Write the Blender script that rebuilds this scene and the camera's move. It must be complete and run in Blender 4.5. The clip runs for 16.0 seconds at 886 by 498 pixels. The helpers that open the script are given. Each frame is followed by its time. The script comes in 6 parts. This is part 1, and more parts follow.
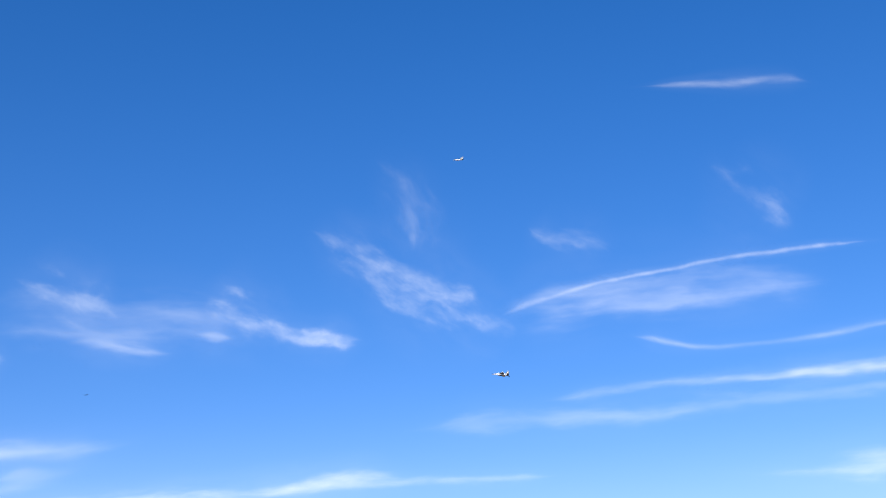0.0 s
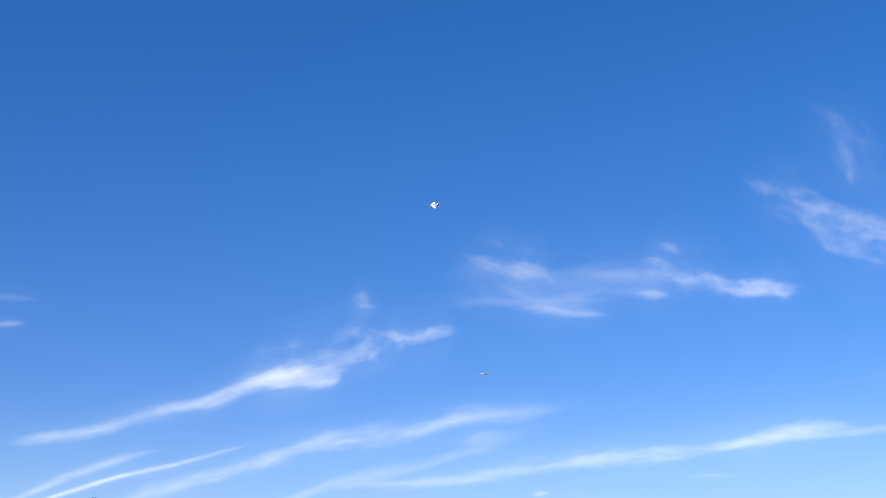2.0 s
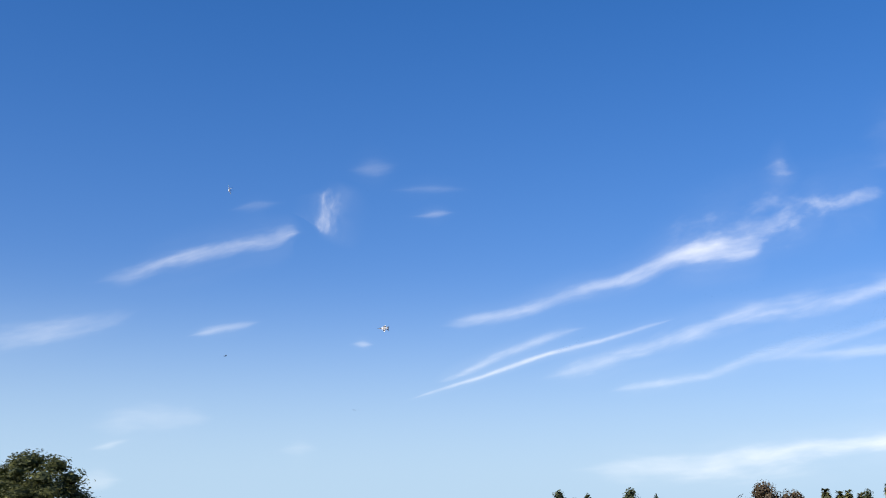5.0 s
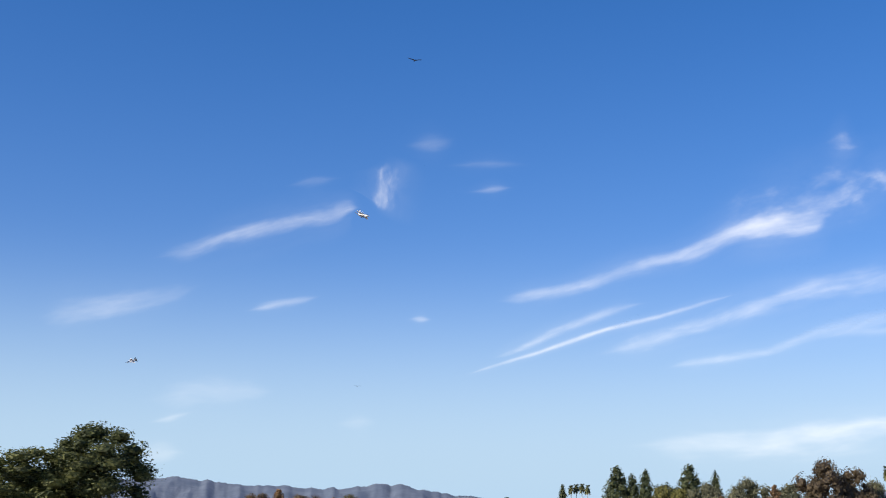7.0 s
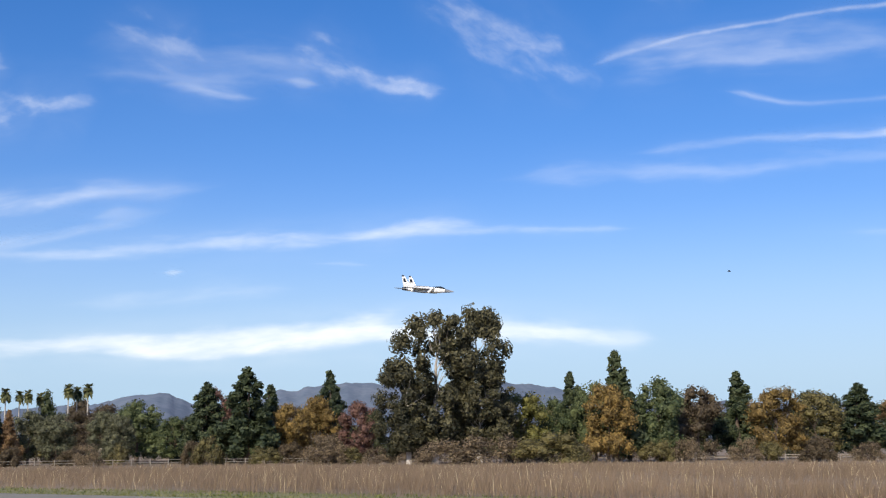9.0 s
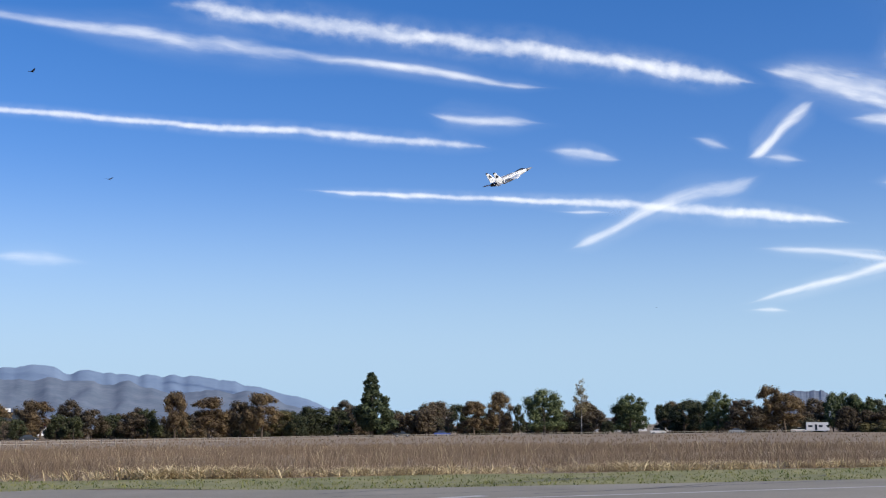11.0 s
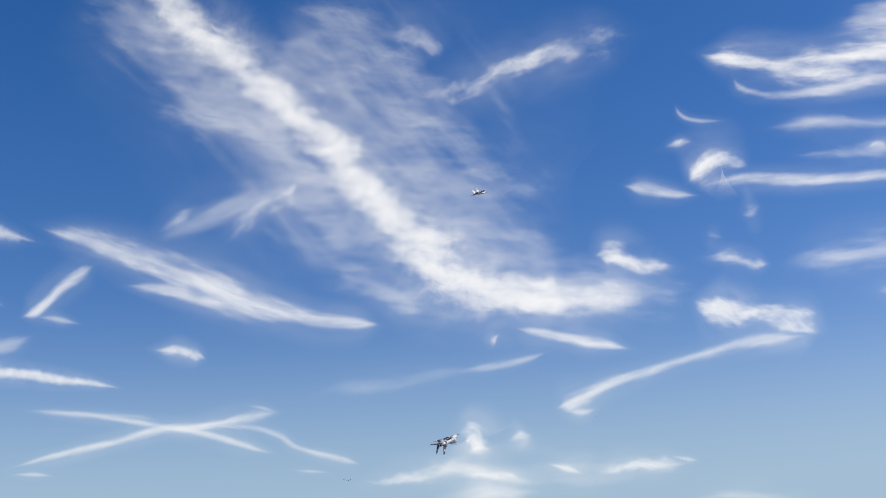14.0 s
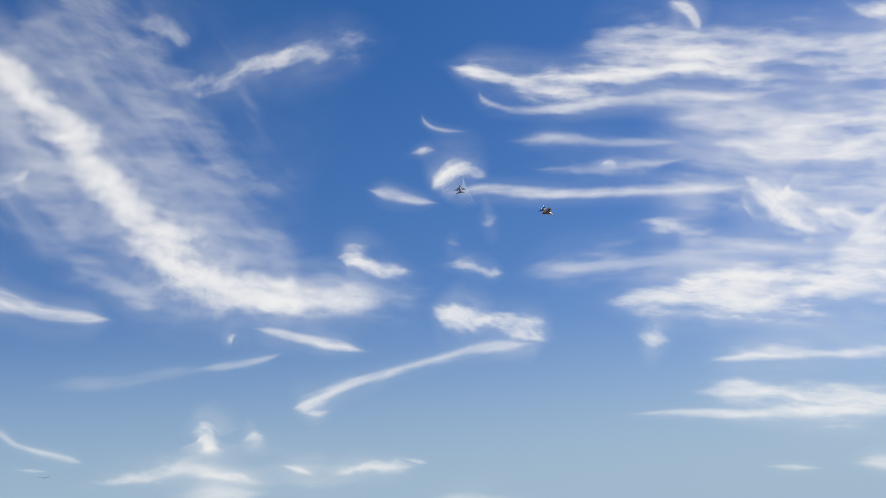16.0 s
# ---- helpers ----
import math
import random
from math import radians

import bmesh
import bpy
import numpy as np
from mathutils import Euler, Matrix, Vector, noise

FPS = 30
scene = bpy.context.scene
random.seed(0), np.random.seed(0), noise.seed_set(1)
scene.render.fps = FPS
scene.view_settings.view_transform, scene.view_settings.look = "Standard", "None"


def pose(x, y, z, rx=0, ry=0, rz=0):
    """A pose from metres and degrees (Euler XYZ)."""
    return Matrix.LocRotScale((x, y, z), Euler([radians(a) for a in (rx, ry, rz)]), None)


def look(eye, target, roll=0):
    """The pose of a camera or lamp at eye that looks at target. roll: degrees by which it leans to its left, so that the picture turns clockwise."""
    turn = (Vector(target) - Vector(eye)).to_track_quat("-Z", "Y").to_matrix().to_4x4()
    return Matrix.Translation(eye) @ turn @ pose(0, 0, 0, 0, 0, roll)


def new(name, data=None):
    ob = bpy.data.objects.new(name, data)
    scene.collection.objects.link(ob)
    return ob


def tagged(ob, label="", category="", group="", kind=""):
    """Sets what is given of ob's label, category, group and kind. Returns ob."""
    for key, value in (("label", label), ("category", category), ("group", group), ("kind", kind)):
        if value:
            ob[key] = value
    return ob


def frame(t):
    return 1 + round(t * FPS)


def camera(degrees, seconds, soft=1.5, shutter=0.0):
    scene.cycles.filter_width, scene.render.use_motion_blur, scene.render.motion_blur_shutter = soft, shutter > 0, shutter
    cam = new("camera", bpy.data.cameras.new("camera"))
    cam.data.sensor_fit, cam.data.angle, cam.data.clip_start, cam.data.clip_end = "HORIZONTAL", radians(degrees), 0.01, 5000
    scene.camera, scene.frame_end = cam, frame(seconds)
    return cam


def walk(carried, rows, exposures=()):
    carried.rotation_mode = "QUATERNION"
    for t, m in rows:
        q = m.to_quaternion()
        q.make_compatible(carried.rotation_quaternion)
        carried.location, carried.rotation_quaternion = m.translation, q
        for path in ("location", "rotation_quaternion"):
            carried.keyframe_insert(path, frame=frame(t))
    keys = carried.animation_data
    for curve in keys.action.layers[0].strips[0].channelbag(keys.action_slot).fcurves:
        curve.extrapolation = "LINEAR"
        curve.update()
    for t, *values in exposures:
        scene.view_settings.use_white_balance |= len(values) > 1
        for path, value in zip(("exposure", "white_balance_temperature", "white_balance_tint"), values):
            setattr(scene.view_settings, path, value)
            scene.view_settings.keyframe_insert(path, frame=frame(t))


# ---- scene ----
cam = camera(38.6, 16.0, soft=1.15)
walk(cam, [
    (0, pose(0, 0, 1.7, 110.00, 2.63, 30.29)),
    (0.5, pose(0, 0, 1.7, 109.86, 2.10, 37.42)),
    (1, pose(0, 0, 1.7, 109.72, 1.76, 42.50)),
    (1.5, pose(0, 0, 1.7, 109.35, 1.50, 46.83)),
    (2, pose(0, 0, 1.7, 108.72, 1.18, 50.29)),
    (2.5, pose(0, 0, 1.7, 107.75, 0.87, 53.53)),
    (3, pose(0, 0, 1.7, 106.75, 0.71, 56.55)),
    (3.5, pose(0, 0, 1.7, 105.80, 0.28, 59.56)),
    (4, pose(0, 0, 1.7, 104.87, 0.15, 62.94)),
    (4.5, pose(0, 0, 1.7, 104.02, -0.10, 66.24)),
    (5, pose(0, 0, 1.7, 103.30, -0.17, 69.20)),
    (5.2, pose(0, 0, 1.7, 103.13, -0.29, 69.96)),
    (6.2, pose(0, 0, 1.7, 102.50, -0.60, 73.00)),
    (7.3, pose(0, 0, 1.7, 101.83, -0.90, 69.97)),
    (7.5, pose(0, 0, 1.7, 101.65, -0.92, 68.09)),
    (8, pose(0, 0, 1.7, 101.09, -0.57, 62.48)),
    (8.5, pose(0, 0, 1.7, 100.36, 0.04, 53.14)),
    (8.7, pose(0, 0, 1.7, 99.65, 0.40, 45.00)),
    (9.2, pose(0, 0, 1.7, 98.20, 0.40, 26.50)),
    (9.7, pose(0, 0, 1.7, 96.60, 0.40, 5.50)),
    (10.2, pose(0, 0, 1.7, 95.90, 0.40, -19.00)),
    (10.5, pose(0, 0, 1.7, 96.10, 0.36, -32.00)),
    (10.8, pose(0, 0, 1.7, 96.92, 0.36, -45.00)),
    (11, pose(0, 0, 1.7, 97.93, 0.46, -49.85)),
    (11.5, pose(0, 0, 1.7, 100.19, 0.71, -59.12)),
    (12, pose(0, 0, 1.7, 102.29, 1.37, -65.92)),
    (12.5, pose(0, 0, 1.7, 104.08, 1.88, -70.49)),
    (13, pose(0, 0, 1.7, 104.90, 2.19, -74.15)),
    (13.5, pose(0, 0, 1.7, 104.90, 2.46, -78.05)),
    (14, pose(0, 0, 1.7, 104.40, 2.71, -81.96)),
    (14.5, pose(0, 0, 1.7, 103.63, 2.85, -85.99)),
    (15, pose(0, 0, 1.7, 103.32, 2.93, -89.24)),
    (15.5, pose(0, 0, 1.7, 103.42, 3.06, -91.77)),
    (16, pose(0, 0, 1.7, 103.85, 3.16, -93.88))],
    exposures=[(0.0, 0.37, 6500, 10), (1.5, 0.34, 6550, 10), (3.0, 0.3, 6650, 10), (5.2, 0.27, 6850, 11), (7.5, 0.27, 6900, 11), (8.7, 0.2, 6850, 10), (10.8, 0.18, 6600, 10), (12.5, -0.03, 6650, 10), (14.0, -0.17, 6750, 10), (16.0, -0.27, 6850, 10)])

# ---- daylight: a low winter sun behind the camera, in the south ----
SUN_YAW, SUN_ELEVATION = -168.0, 33.0


def way(yaw, elevation):
    """The direction at a yaw (counted to the left from north, +y) and an elevation."""
    a, e = radians(yaw), radians(elevation)
    return Vector((-math.sin(a) * math.cos(e), math.cos(a) * math.cos(e), math.sin(e)))


world = bpy.data.worlds.new("clear_winter_sky")
world.use_nodes = True
scene.world = world
wn, wl = world.node_tree.nodes, world.node_tree.links
sky = wn.new("ShaderNodeTexSky")
sky.sky_type, sky.sun_disc = "NISHITA", False
sky.sun_elevation, sky.sun_rotation = radians(SUN_ELEVATION), radians(-SUN_YAW)
sky.altitude, sky.air_density, sky.dust_density, sky.ozone_density = 200, 1.0, 0.6, 3.0
tone = wn.new("ShaderNodeHueSaturation")
tone.inputs["Saturation"].default_value, tone.inputs["Value"].default_value = 1.36, 0.72
wl.new(sky.outputs[0], tone.inputs["Color"])
# pale winter haze over the horizon
place, split, rise, haze = wn.new("ShaderNodeTexCoord"), wn.new("ShaderNodeSeparateXYZ"), wn.new("ShaderNodeMapRange"), wn.new("ShaderNodeMix")
haze.data_type = "RGBA"
rise.interpolation_type = "SMOOTHERSTEP"
rise.inputs["From Min"].default_value, rise.inputs["From Max"].default_value = -0.03, 0.24
rise.inputs["To Min"].default_value, rise.inputs["To Max"].default_value = 0.95, 0.0
haze.inputs["B"].default_value = (2.5, 3.85, 5.3, 1)
wl.new(place.outputs["Generated"], split.inputs[0])
wl.new(split.outputs["Z"], rise.inputs["Value"])
wl.new(rise.outputs[0], haze.inputs["Factor"])
tint = wn.new("ShaderNodeMix")
tint.data_type, tint.blend_type = "RGBA", "MULTIPLY"
tint.inputs["Factor"].default_value, tint.inputs["B"].default_value = 1.0, (1.06, 0.92, 1.16, 1)
wl.new(tone.outputs[0], tint.inputs["A"])
wl.new(tint.outputs["Result"], haze.inputs["A"])
wl.new(haze.outputs["Result"], wn["Background"].inputs[0])
wn["Background"].inputs[1].default_value = 0.15
sun = new("sun", bpy.data.lights.new("sun", "SUN"))
sun.data.energy, sun.data.angle, sun.data.color = 4.7, radians(0.53), (1.0, 0.93, 0.82)
sun.matrix_world = look(way(SUN_YAW, SUN_ELEVATION) * 300, (0, 0, 0))


# ---- materials ----
def node(m, kind, **inputs):
    n = m.node_tree.nodes.new(kind)
    for key, value in inputs.items():
        n.inputs[key.replace("_", " ")].default_value = value
    return n


def math_node(m, operation, a, b=None, clamp=False):
    n = m.node_tree.nodes.new("ShaderNodeMath")
    n.operation, n.use_clamp = operation, clamp
    for i, x in enumerate((a, b)):
        if x is None:
            continue
        if isinstance(x, (int, float)):
            n.inputs[i].default_value = x
        else:
            m.node_tree.links.new(x, n.inputs[i])
    return n.outputs[0]


def surface(name, low, high, rough=0.85, scale=3.0, fine=30.0, bump=0.2, metal=0.0, per_object=0.0, stretch=(1, 1, 1), translucent=0.0, per_island=0.0):
    """Two scales of variation between two colours, with relief."""
    m = bpy.data.materials.new(name)
    m.use_nodes = True
    links, bsdf = m.node_tree.links, m.node_tree.nodes["Principled BSDF"]
    bsdf.inputs["Roughness"].default_value, bsdf.inputs["Metallic"].default_value = rough, metal
    at = node(m, "ShaderNodeTexCoord")
    size = node(m, "ShaderNodeMapping")
    size.inputs["Scale"].default_value = stretch
    links.new(at.outputs["Object"], size.inputs["Vector"])
    big, small = node(m, "ShaderNodeTexNoise", Scale=scale, Detail=5.0), node(m, "ShaderNodeTexNoise", Scale=fine, Detail=4.0)
    for n in (big, small):
        links.new(size.outputs[0], n.inputs["Vector"])
    t = math_node(m, "ADD", math_node(m, "MULTIPLY", big.outputs[0], 0.6), math_node(m, "MULTIPLY", small.outputs[0], 0.4))
    if per_object:
        info = node(m, "ShaderNodeObjectInfo")
        t = math_node(m, "ADD", t, math_node(m, "MULTIPLY", math_node(m, "SUBTRACT", info.outputs["Random"], 0.5), per_object))
    if per_island:
        geo = node(m, "ShaderNodeNewGeometry")
        t = math_node(m, "ADD", t, math_node(m, "MULTIPLY", math_node(m, "SUBTRACT", geo.outputs["Random Per Island"], 0.5), per_island))
    ramp = node(m, "ShaderNodeValToRGB")
    ramp.color_ramp.elements[0].position, ramp.color_ramp.elements[1].position = 0.3, 0.7
    ramp.color_ramp.elements[0].color, ramp.color_ramp.elements[1].color = (*low, 1), (*high, 1)
    links.new(t, ramp.inputs[0])
    links.new(ramp.outputs[0], bsdf.inputs["Base Color"])
    if bump:
        b = node(m, "ShaderNodeBump", Strength=bump, Distance=0.02)
        links.new(small.outputs[0], b.inputs["Height"])
        links.new(b.outputs[0], bsdf.inputs["Normal"])
    if translucent:
        tr, mix = node(m, "ShaderNodeBsdfTranslucent"), node(m, "ShaderNodeMixShader")
        mix.inputs[0].default_value = translucent
        links.new(ramp.outputs[0], tr.inputs[0])
        links.new(bsdf.outputs[0], mix.inputs[1])
        links.new(tr.outputs[0], mix.inputs[2])
        links.new(mix.outputs[0], m.node_tree.nodes["Material Output"].inputs[0])
    return m


def plain(name, colour, rough=0.4, metal=0.0):
    return surface(name, tuple(c * 0.88 for c in colour), tuple(min(c * 1.08, 0.9) for c in colour), rough, 4.0, 40.0, 0.05, metal)


def vapour(name, fibre, stretch, ragged, low, high, windward=False, patchy=0.4, wander=0.6, curl=0.5, peak=1.6, run=0.3, rough=0.5, fringe=0.2):
    """Ice cloud: a white glow in place of scattered sunlight, combed into fibres and torn from the rim inwards."""
    m = bpy.data.materials.new(name)
    m.use_nodes = True
    links, nodes = m.node_tree.links, m.node_tree.nodes
    nodes.remove(nodes["Principled BSDF"])
    dens, across, tip = node(m, "ShaderNodeAttribute"), node(m, "ShaderNodeAttribute"), node(m, "ShaderNodeAttribute")
    dens.attribute_name, across.attribute_name, tip.attribute_name = "dens", "across", "tip"
    uv, info, wind = node(m, "ShaderNodeUVMap"), node(m, "ShaderNodeObjectInfo"), node(m, "ShaderNodeMapping")
    uv.uv_map = "sky" if windward else "along"
    wind.inputs["Rotation"].default_value = (0, 0, radians(-7) if windward else 0)
    shift = node(m, "ShaderNodeCombineXYZ")
    links.new(math_node(m, "MULTIPLY", info.outputs["Random"], 60.0), shift.inputs[2])
    links.new(uv.outputs[0], wind.inputs["Vector"])
    links.new(shift.outputs[0], wind.inputs["Location"])

    def field(vector, scale, detail, rough, squeeze=1.0, span=(0.3, 0.7)):
        """Noise drawn out along the wind and spread over 0 to 1."""
        size = node(m, "ShaderNodeMapping")
        size.inputs["Scale"].default_value = (squeeze, 1, 1)
        links.new(vector, size.inputs["Vector"])
        n = node(m, "ShaderNodeTexNoise", Scale=scale, Detail=detail, Roughness=rough)
        links.new(size.outputs[0], n.inputs["Vector"])
        out = node(m, "ShaderNodeMapRange")
        out.inputs["From Min"].default_value, out.inputs["From Max"].default_value = span
        links.new(n.outputs[0], out.inputs["Value"])
        return out.outputs[0]

    # the wind bends the fibres
    eddy = node(m, "ShaderNodeTexNoise", Scale=0.42, Detail=4.0, Roughness=0.5)
    links.new(wind.outputs[0], eddy.inputs["Vector"])
    swirl, bent = node(m, "ShaderNodeVectorMath"), node(m, "ShaderNodeVectorMath")
    swirl.operation, bent.operation = "MULTIPLY_ADD", "ADD"
    swirl.inputs[1].default_value, swirl.inputs[2].default_value = (2.4 * curl, 2.4 * curl, 0), (-1.2 * curl, -1.2 * curl, 0)
    links.new(eddy.outputs["Color"], swirl.inputs[0])
    links.new(wind.outputs[0], bent.inputs[0])
    links.new(swirl.outputs[0], bent.inputs[1])
    at = bent.outputs[0]
    hair = math_node(m, "ADD", math_node(m, "MULTIPLY", field(at, fibre, 6.0, rough, stretch), 0.6),
                     math_node(m, "MULTIPLY", field(at, fibre * 0.9, 6.0, 0.55, min(1.0, stretch * 4)), 0.4))
    tuft = field(at, 0.62, 4.0, 0.45, run * 1.3)
    drift = field(wind.outputs[0], 0.8, 4.0, 0.5, run)
    v = math_node(m, "ADD", math_node(m, "MULTIPLY", across.outputs["Fac"], 1.4), math_node(m, "MULTIPLY", math_node(m, "SUBTRACT", drift, 0.5), wander))
    edge = math_node(m, "SUBTRACT", 1.0, math_node(m, "ABSOLUTE", v), clamp=True)
    inside = math_node(m, "SUBTRACT", 1.0, math_node(m, "POWER", math_node(m, "ABSOLUTE", across.outputs["Fac"]), 1.6), clamp=True)
    edge = math_node(m, "MULTIPLY", math_node(m, "MULTIPLY", edge, inside), tip.outputs["Fac"])
    loss = math_node(m, "ADD", math_node(m, "MULTIPLY", hair, 0.6), math_node(m, "MULTIPLY", tuft, 0.4))
    loss = math_node(m, "MULTIPLY", math_node(m, "SUBTRACT", 1.0, loss), ragged)
    torn = math_node(m, "SUBTRACT", edge, math_node(m, "MULTIPLY", math_node(m, "SUBTRACT", 1.0, edge), loss))
    ramp = node(m, "ShaderNodeMapRange")
    ramp.interpolation_type = "SMOOTHSTEP"
    links.new(torn, ramp.inputs["Value"])
    # brightness follows the fibres and the tufts
    comb = math_node(m, "ADD", low, math_node(m, "MULTIPLY", math_node(m, "POWER", hair, 1.4), high - low))
    heart = math_node(m, "POWER", ramp.outputs[0], peak)
    lumps = math_node(m, "ADD", 1.0 - patchy, math_node(m, "MULTIPLY", tuft, 2 * patchy))
    heart = math_node(m, "MULTIPLY", math_node(m, "MULTIPLY", heart, comb), lumps)
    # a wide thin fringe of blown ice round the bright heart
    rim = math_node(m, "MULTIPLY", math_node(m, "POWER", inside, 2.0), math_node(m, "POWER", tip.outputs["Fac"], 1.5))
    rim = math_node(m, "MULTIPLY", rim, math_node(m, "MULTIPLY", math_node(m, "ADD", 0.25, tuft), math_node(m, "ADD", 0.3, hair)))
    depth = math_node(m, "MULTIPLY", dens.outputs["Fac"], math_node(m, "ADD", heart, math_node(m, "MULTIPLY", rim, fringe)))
    alpha = math_node(m, "SUBTRACT", 1.0, math_node(m, "POWER", 0.26, depth), clamp=True)
    # emission stands in for sunlight on the ice; the sun lamp does not light it
    white, clear, mix = node(m, "ShaderNodeEmission"), node(m, "ShaderNodeBsdfTransparent"), node(m, "ShaderNodeMixShader")
    white.inputs["Color"].default_value, white.inputs["Strength"].default_value = (0.95, 0.97, 1.0, 1), 1.12
    links.new(alpha, mix.inputs[0])
    links.new(clear.outputs[0], mix.inputs[1])
    links.new(white.outputs[0], mix.inputs[2])
    links.new(mix.outputs[0], nodes["Material Output"].inputs[0])
    return m


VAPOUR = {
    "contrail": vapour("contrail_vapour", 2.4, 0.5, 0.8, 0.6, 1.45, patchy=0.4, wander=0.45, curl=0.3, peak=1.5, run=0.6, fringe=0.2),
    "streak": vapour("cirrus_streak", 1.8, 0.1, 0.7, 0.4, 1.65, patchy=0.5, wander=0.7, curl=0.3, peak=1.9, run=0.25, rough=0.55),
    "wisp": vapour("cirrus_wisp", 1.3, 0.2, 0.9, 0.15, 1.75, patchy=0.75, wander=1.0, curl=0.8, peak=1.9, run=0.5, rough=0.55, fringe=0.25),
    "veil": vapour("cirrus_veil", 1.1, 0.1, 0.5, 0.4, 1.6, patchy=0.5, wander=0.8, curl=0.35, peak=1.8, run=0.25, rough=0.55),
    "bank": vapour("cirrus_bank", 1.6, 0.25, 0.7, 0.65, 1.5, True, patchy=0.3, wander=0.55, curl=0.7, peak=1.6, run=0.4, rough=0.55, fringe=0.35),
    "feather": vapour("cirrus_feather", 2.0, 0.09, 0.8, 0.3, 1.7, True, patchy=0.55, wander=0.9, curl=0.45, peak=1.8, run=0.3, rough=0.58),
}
CLOUD_NAMES = {
    "contrail": ("contrail", "white puffy aircraft contrail across the blue sky", "contrail"),
    "streak": ("cirrus_streak", "long thin white streak of cirrus cloud in blue sky", "cloud"),
    "wisp": ("cirrus_wisp", "small torn white wisp of cirrus cloud", "cloud"),
    "veil": ("cirrus_veil", "faint hazy white veil of cirrus cloud", "cloud"),
    "bank": ("cirrus_bank", "broad bright bank of feathered white cirrus cloud", "cloud"),
    "feather": ("cirrus_feather", "feathery wind-combed white cirrus cloud", "cloud"),
}
SKY_DISTANCE = [4300.0]


def cloud(kind, points):
    """A band of vapour on the sky through (yaw, elevation, breadth in degrees, density)."""
    p = np.array(points)
    knots = np.arange(len(p))
    steps = np.linspace(0, len(p) - 1, 10 * (len(p) - 1) + 1)
    padded = np.vstack([2 * p[0] - p[1], p, 2 * p[-1] - p[-2]])
    line = []
    for s in steps:
        i = min(int(s), len(p) - 2)
        f, (a, b, c, d) = s - i, padded[i:i + 4]
        line.append(0.5 * (2 * b + (c - a) * f + (2 * a - 5 * b + 4 * c - d) * f * f + (3 * b - a - 3 * c + d) * f ** 3))
    line = np.array(line)
    line[:, 2:] = np.maximum(line[:, 2:], 0.0)
    reach = {"contrail": 1.0, "streak": 1.35, "bank": 1.2}.get(kind, 1.55)
    ends = np.minimum(1, np.minimum(steps, steps[-1] - steps) / 1.0)
    ends = ends * ends * (3 - 2 * ends)
    SKY_DISTANCE[0] -= 4.0
    verts, faces, dens, across, tip, along, skyward, run, M = [], [], [], [], [], [], [], 0.0, 10
    for j in range(len(line)):
        yaw, el, breadth, density = line[j]
        q, r = line[max(j - 1, 0)], line[min(j + 1, len(line) - 1)]
        c = math.cos(radians(el))
        side = Vector((-(r[1] - q[1]), (r[0] - q[0]) * c)).normalized()
        if j:
            run += math.hypot((line[j][0] - line[j - 1][0]) * c, line[j][1] - line[j - 1][1])
        for k in range(M + 1):
            v = 2 * k / M - 1
            off = v * breadth * reach * (0.15 + 0.85 * ends[j])
            verts.append(way(yaw + side.x * off / c, el + side.y * off) * SKY_DISTANCE[0])
            dens.append(density)
            across.append(v)
            tip.append(ends[j])
            along.append((run, off))
            skyward.append((yaw * c + side.x * off, el + side.y * off))
        if j:
            a = (j - 1) * (M + 1)
            faces += [(a + k, a + k + 1, a + k + M + 2, a + k + M + 1) for k in range(M)]
    name, label, category = CLOUD_NAMES[kind]
    me = bpy.data.meshes.new(name)
    me.from_pydata(verts, [], faces)
    for key, values in (("dens", dens), ("across", across), ("tip", tip)):
        me.attributes.new(key, "FLOAT", "POINT").data.foreach_set("value", values)
    index = np.zeros(len(me.loops), dtype=np.int32)
    me.loops.foreach_get("vertex_index", index)
    for key, values in (("along", along), ("sky", skyward)):
        me.uv_layers.new(name=key).data.foreach_set("uv", np.array(values)[index].ravel())
    me.materials.append(VAPOUR[kind])
    me.shade_smooth()
    return tagged(new(name, me), label, category, kind="structure")


# ---- mesh helpers ----
def mesh_object(name, verts, faces, material, parent=None, label="", smooth=False, slots=None):
    me = bpy.data.meshes.new(name)
    me.from_pydata(verts, [], faces)
    for m in (material if isinstance(material, (list, tuple)) else [material]):
        me.materials.append(m)
    if slots is not None:
        me.polygons.foreach_set("material_index", slots)
    if smooth:
        me.shade_smooth()
    ob = new(name, me)
    if parent:
        ob.parent = parent
    if label:
        ob["label"] = label
    return ob


def part(name, bm, material, parent=None, label="", smooth=False, flat=False):
    me = bpy.data.meshes.new(name)
    bmesh.ops.recalc_face_normals(bm, faces=bm.faces)
    if flat:
        bmesh.ops.reverse_faces(bm, faces=[f for f in bm.faces if f.normal.z < -0.5])
    bm.to_mesh(me)
    bm.free()
    me.materials.append(material)
    if smooth:
        me.shade_smooth()
    ob = new(name, me)
    if parent:
        ob.parent = parent
    if label:
        ob["label"] = label
    return ob


def box(bm, x0, y0, z0, x1, y1, z1, bevel=0.0):
    made = bmesh.ops.create_cube(bm, size=1)["verts"]
    bmesh.ops.scale(bm, vec=(x1 - x0, y1 - y0, z1 - z0), verts=made)
    bmesh.ops.translate(bm, vec=((x0 + x1) / 2, (y0 + y1) / 2, (z0 + z1) / 2), verts=made)
    if bevel:
        edges = list({e for v in made for e in v.link_edges})
        bmesh.ops.bevel(bm, geom=edges, offset=bevel, segments=2, affect="EDGES", profile=0.5)
    return made


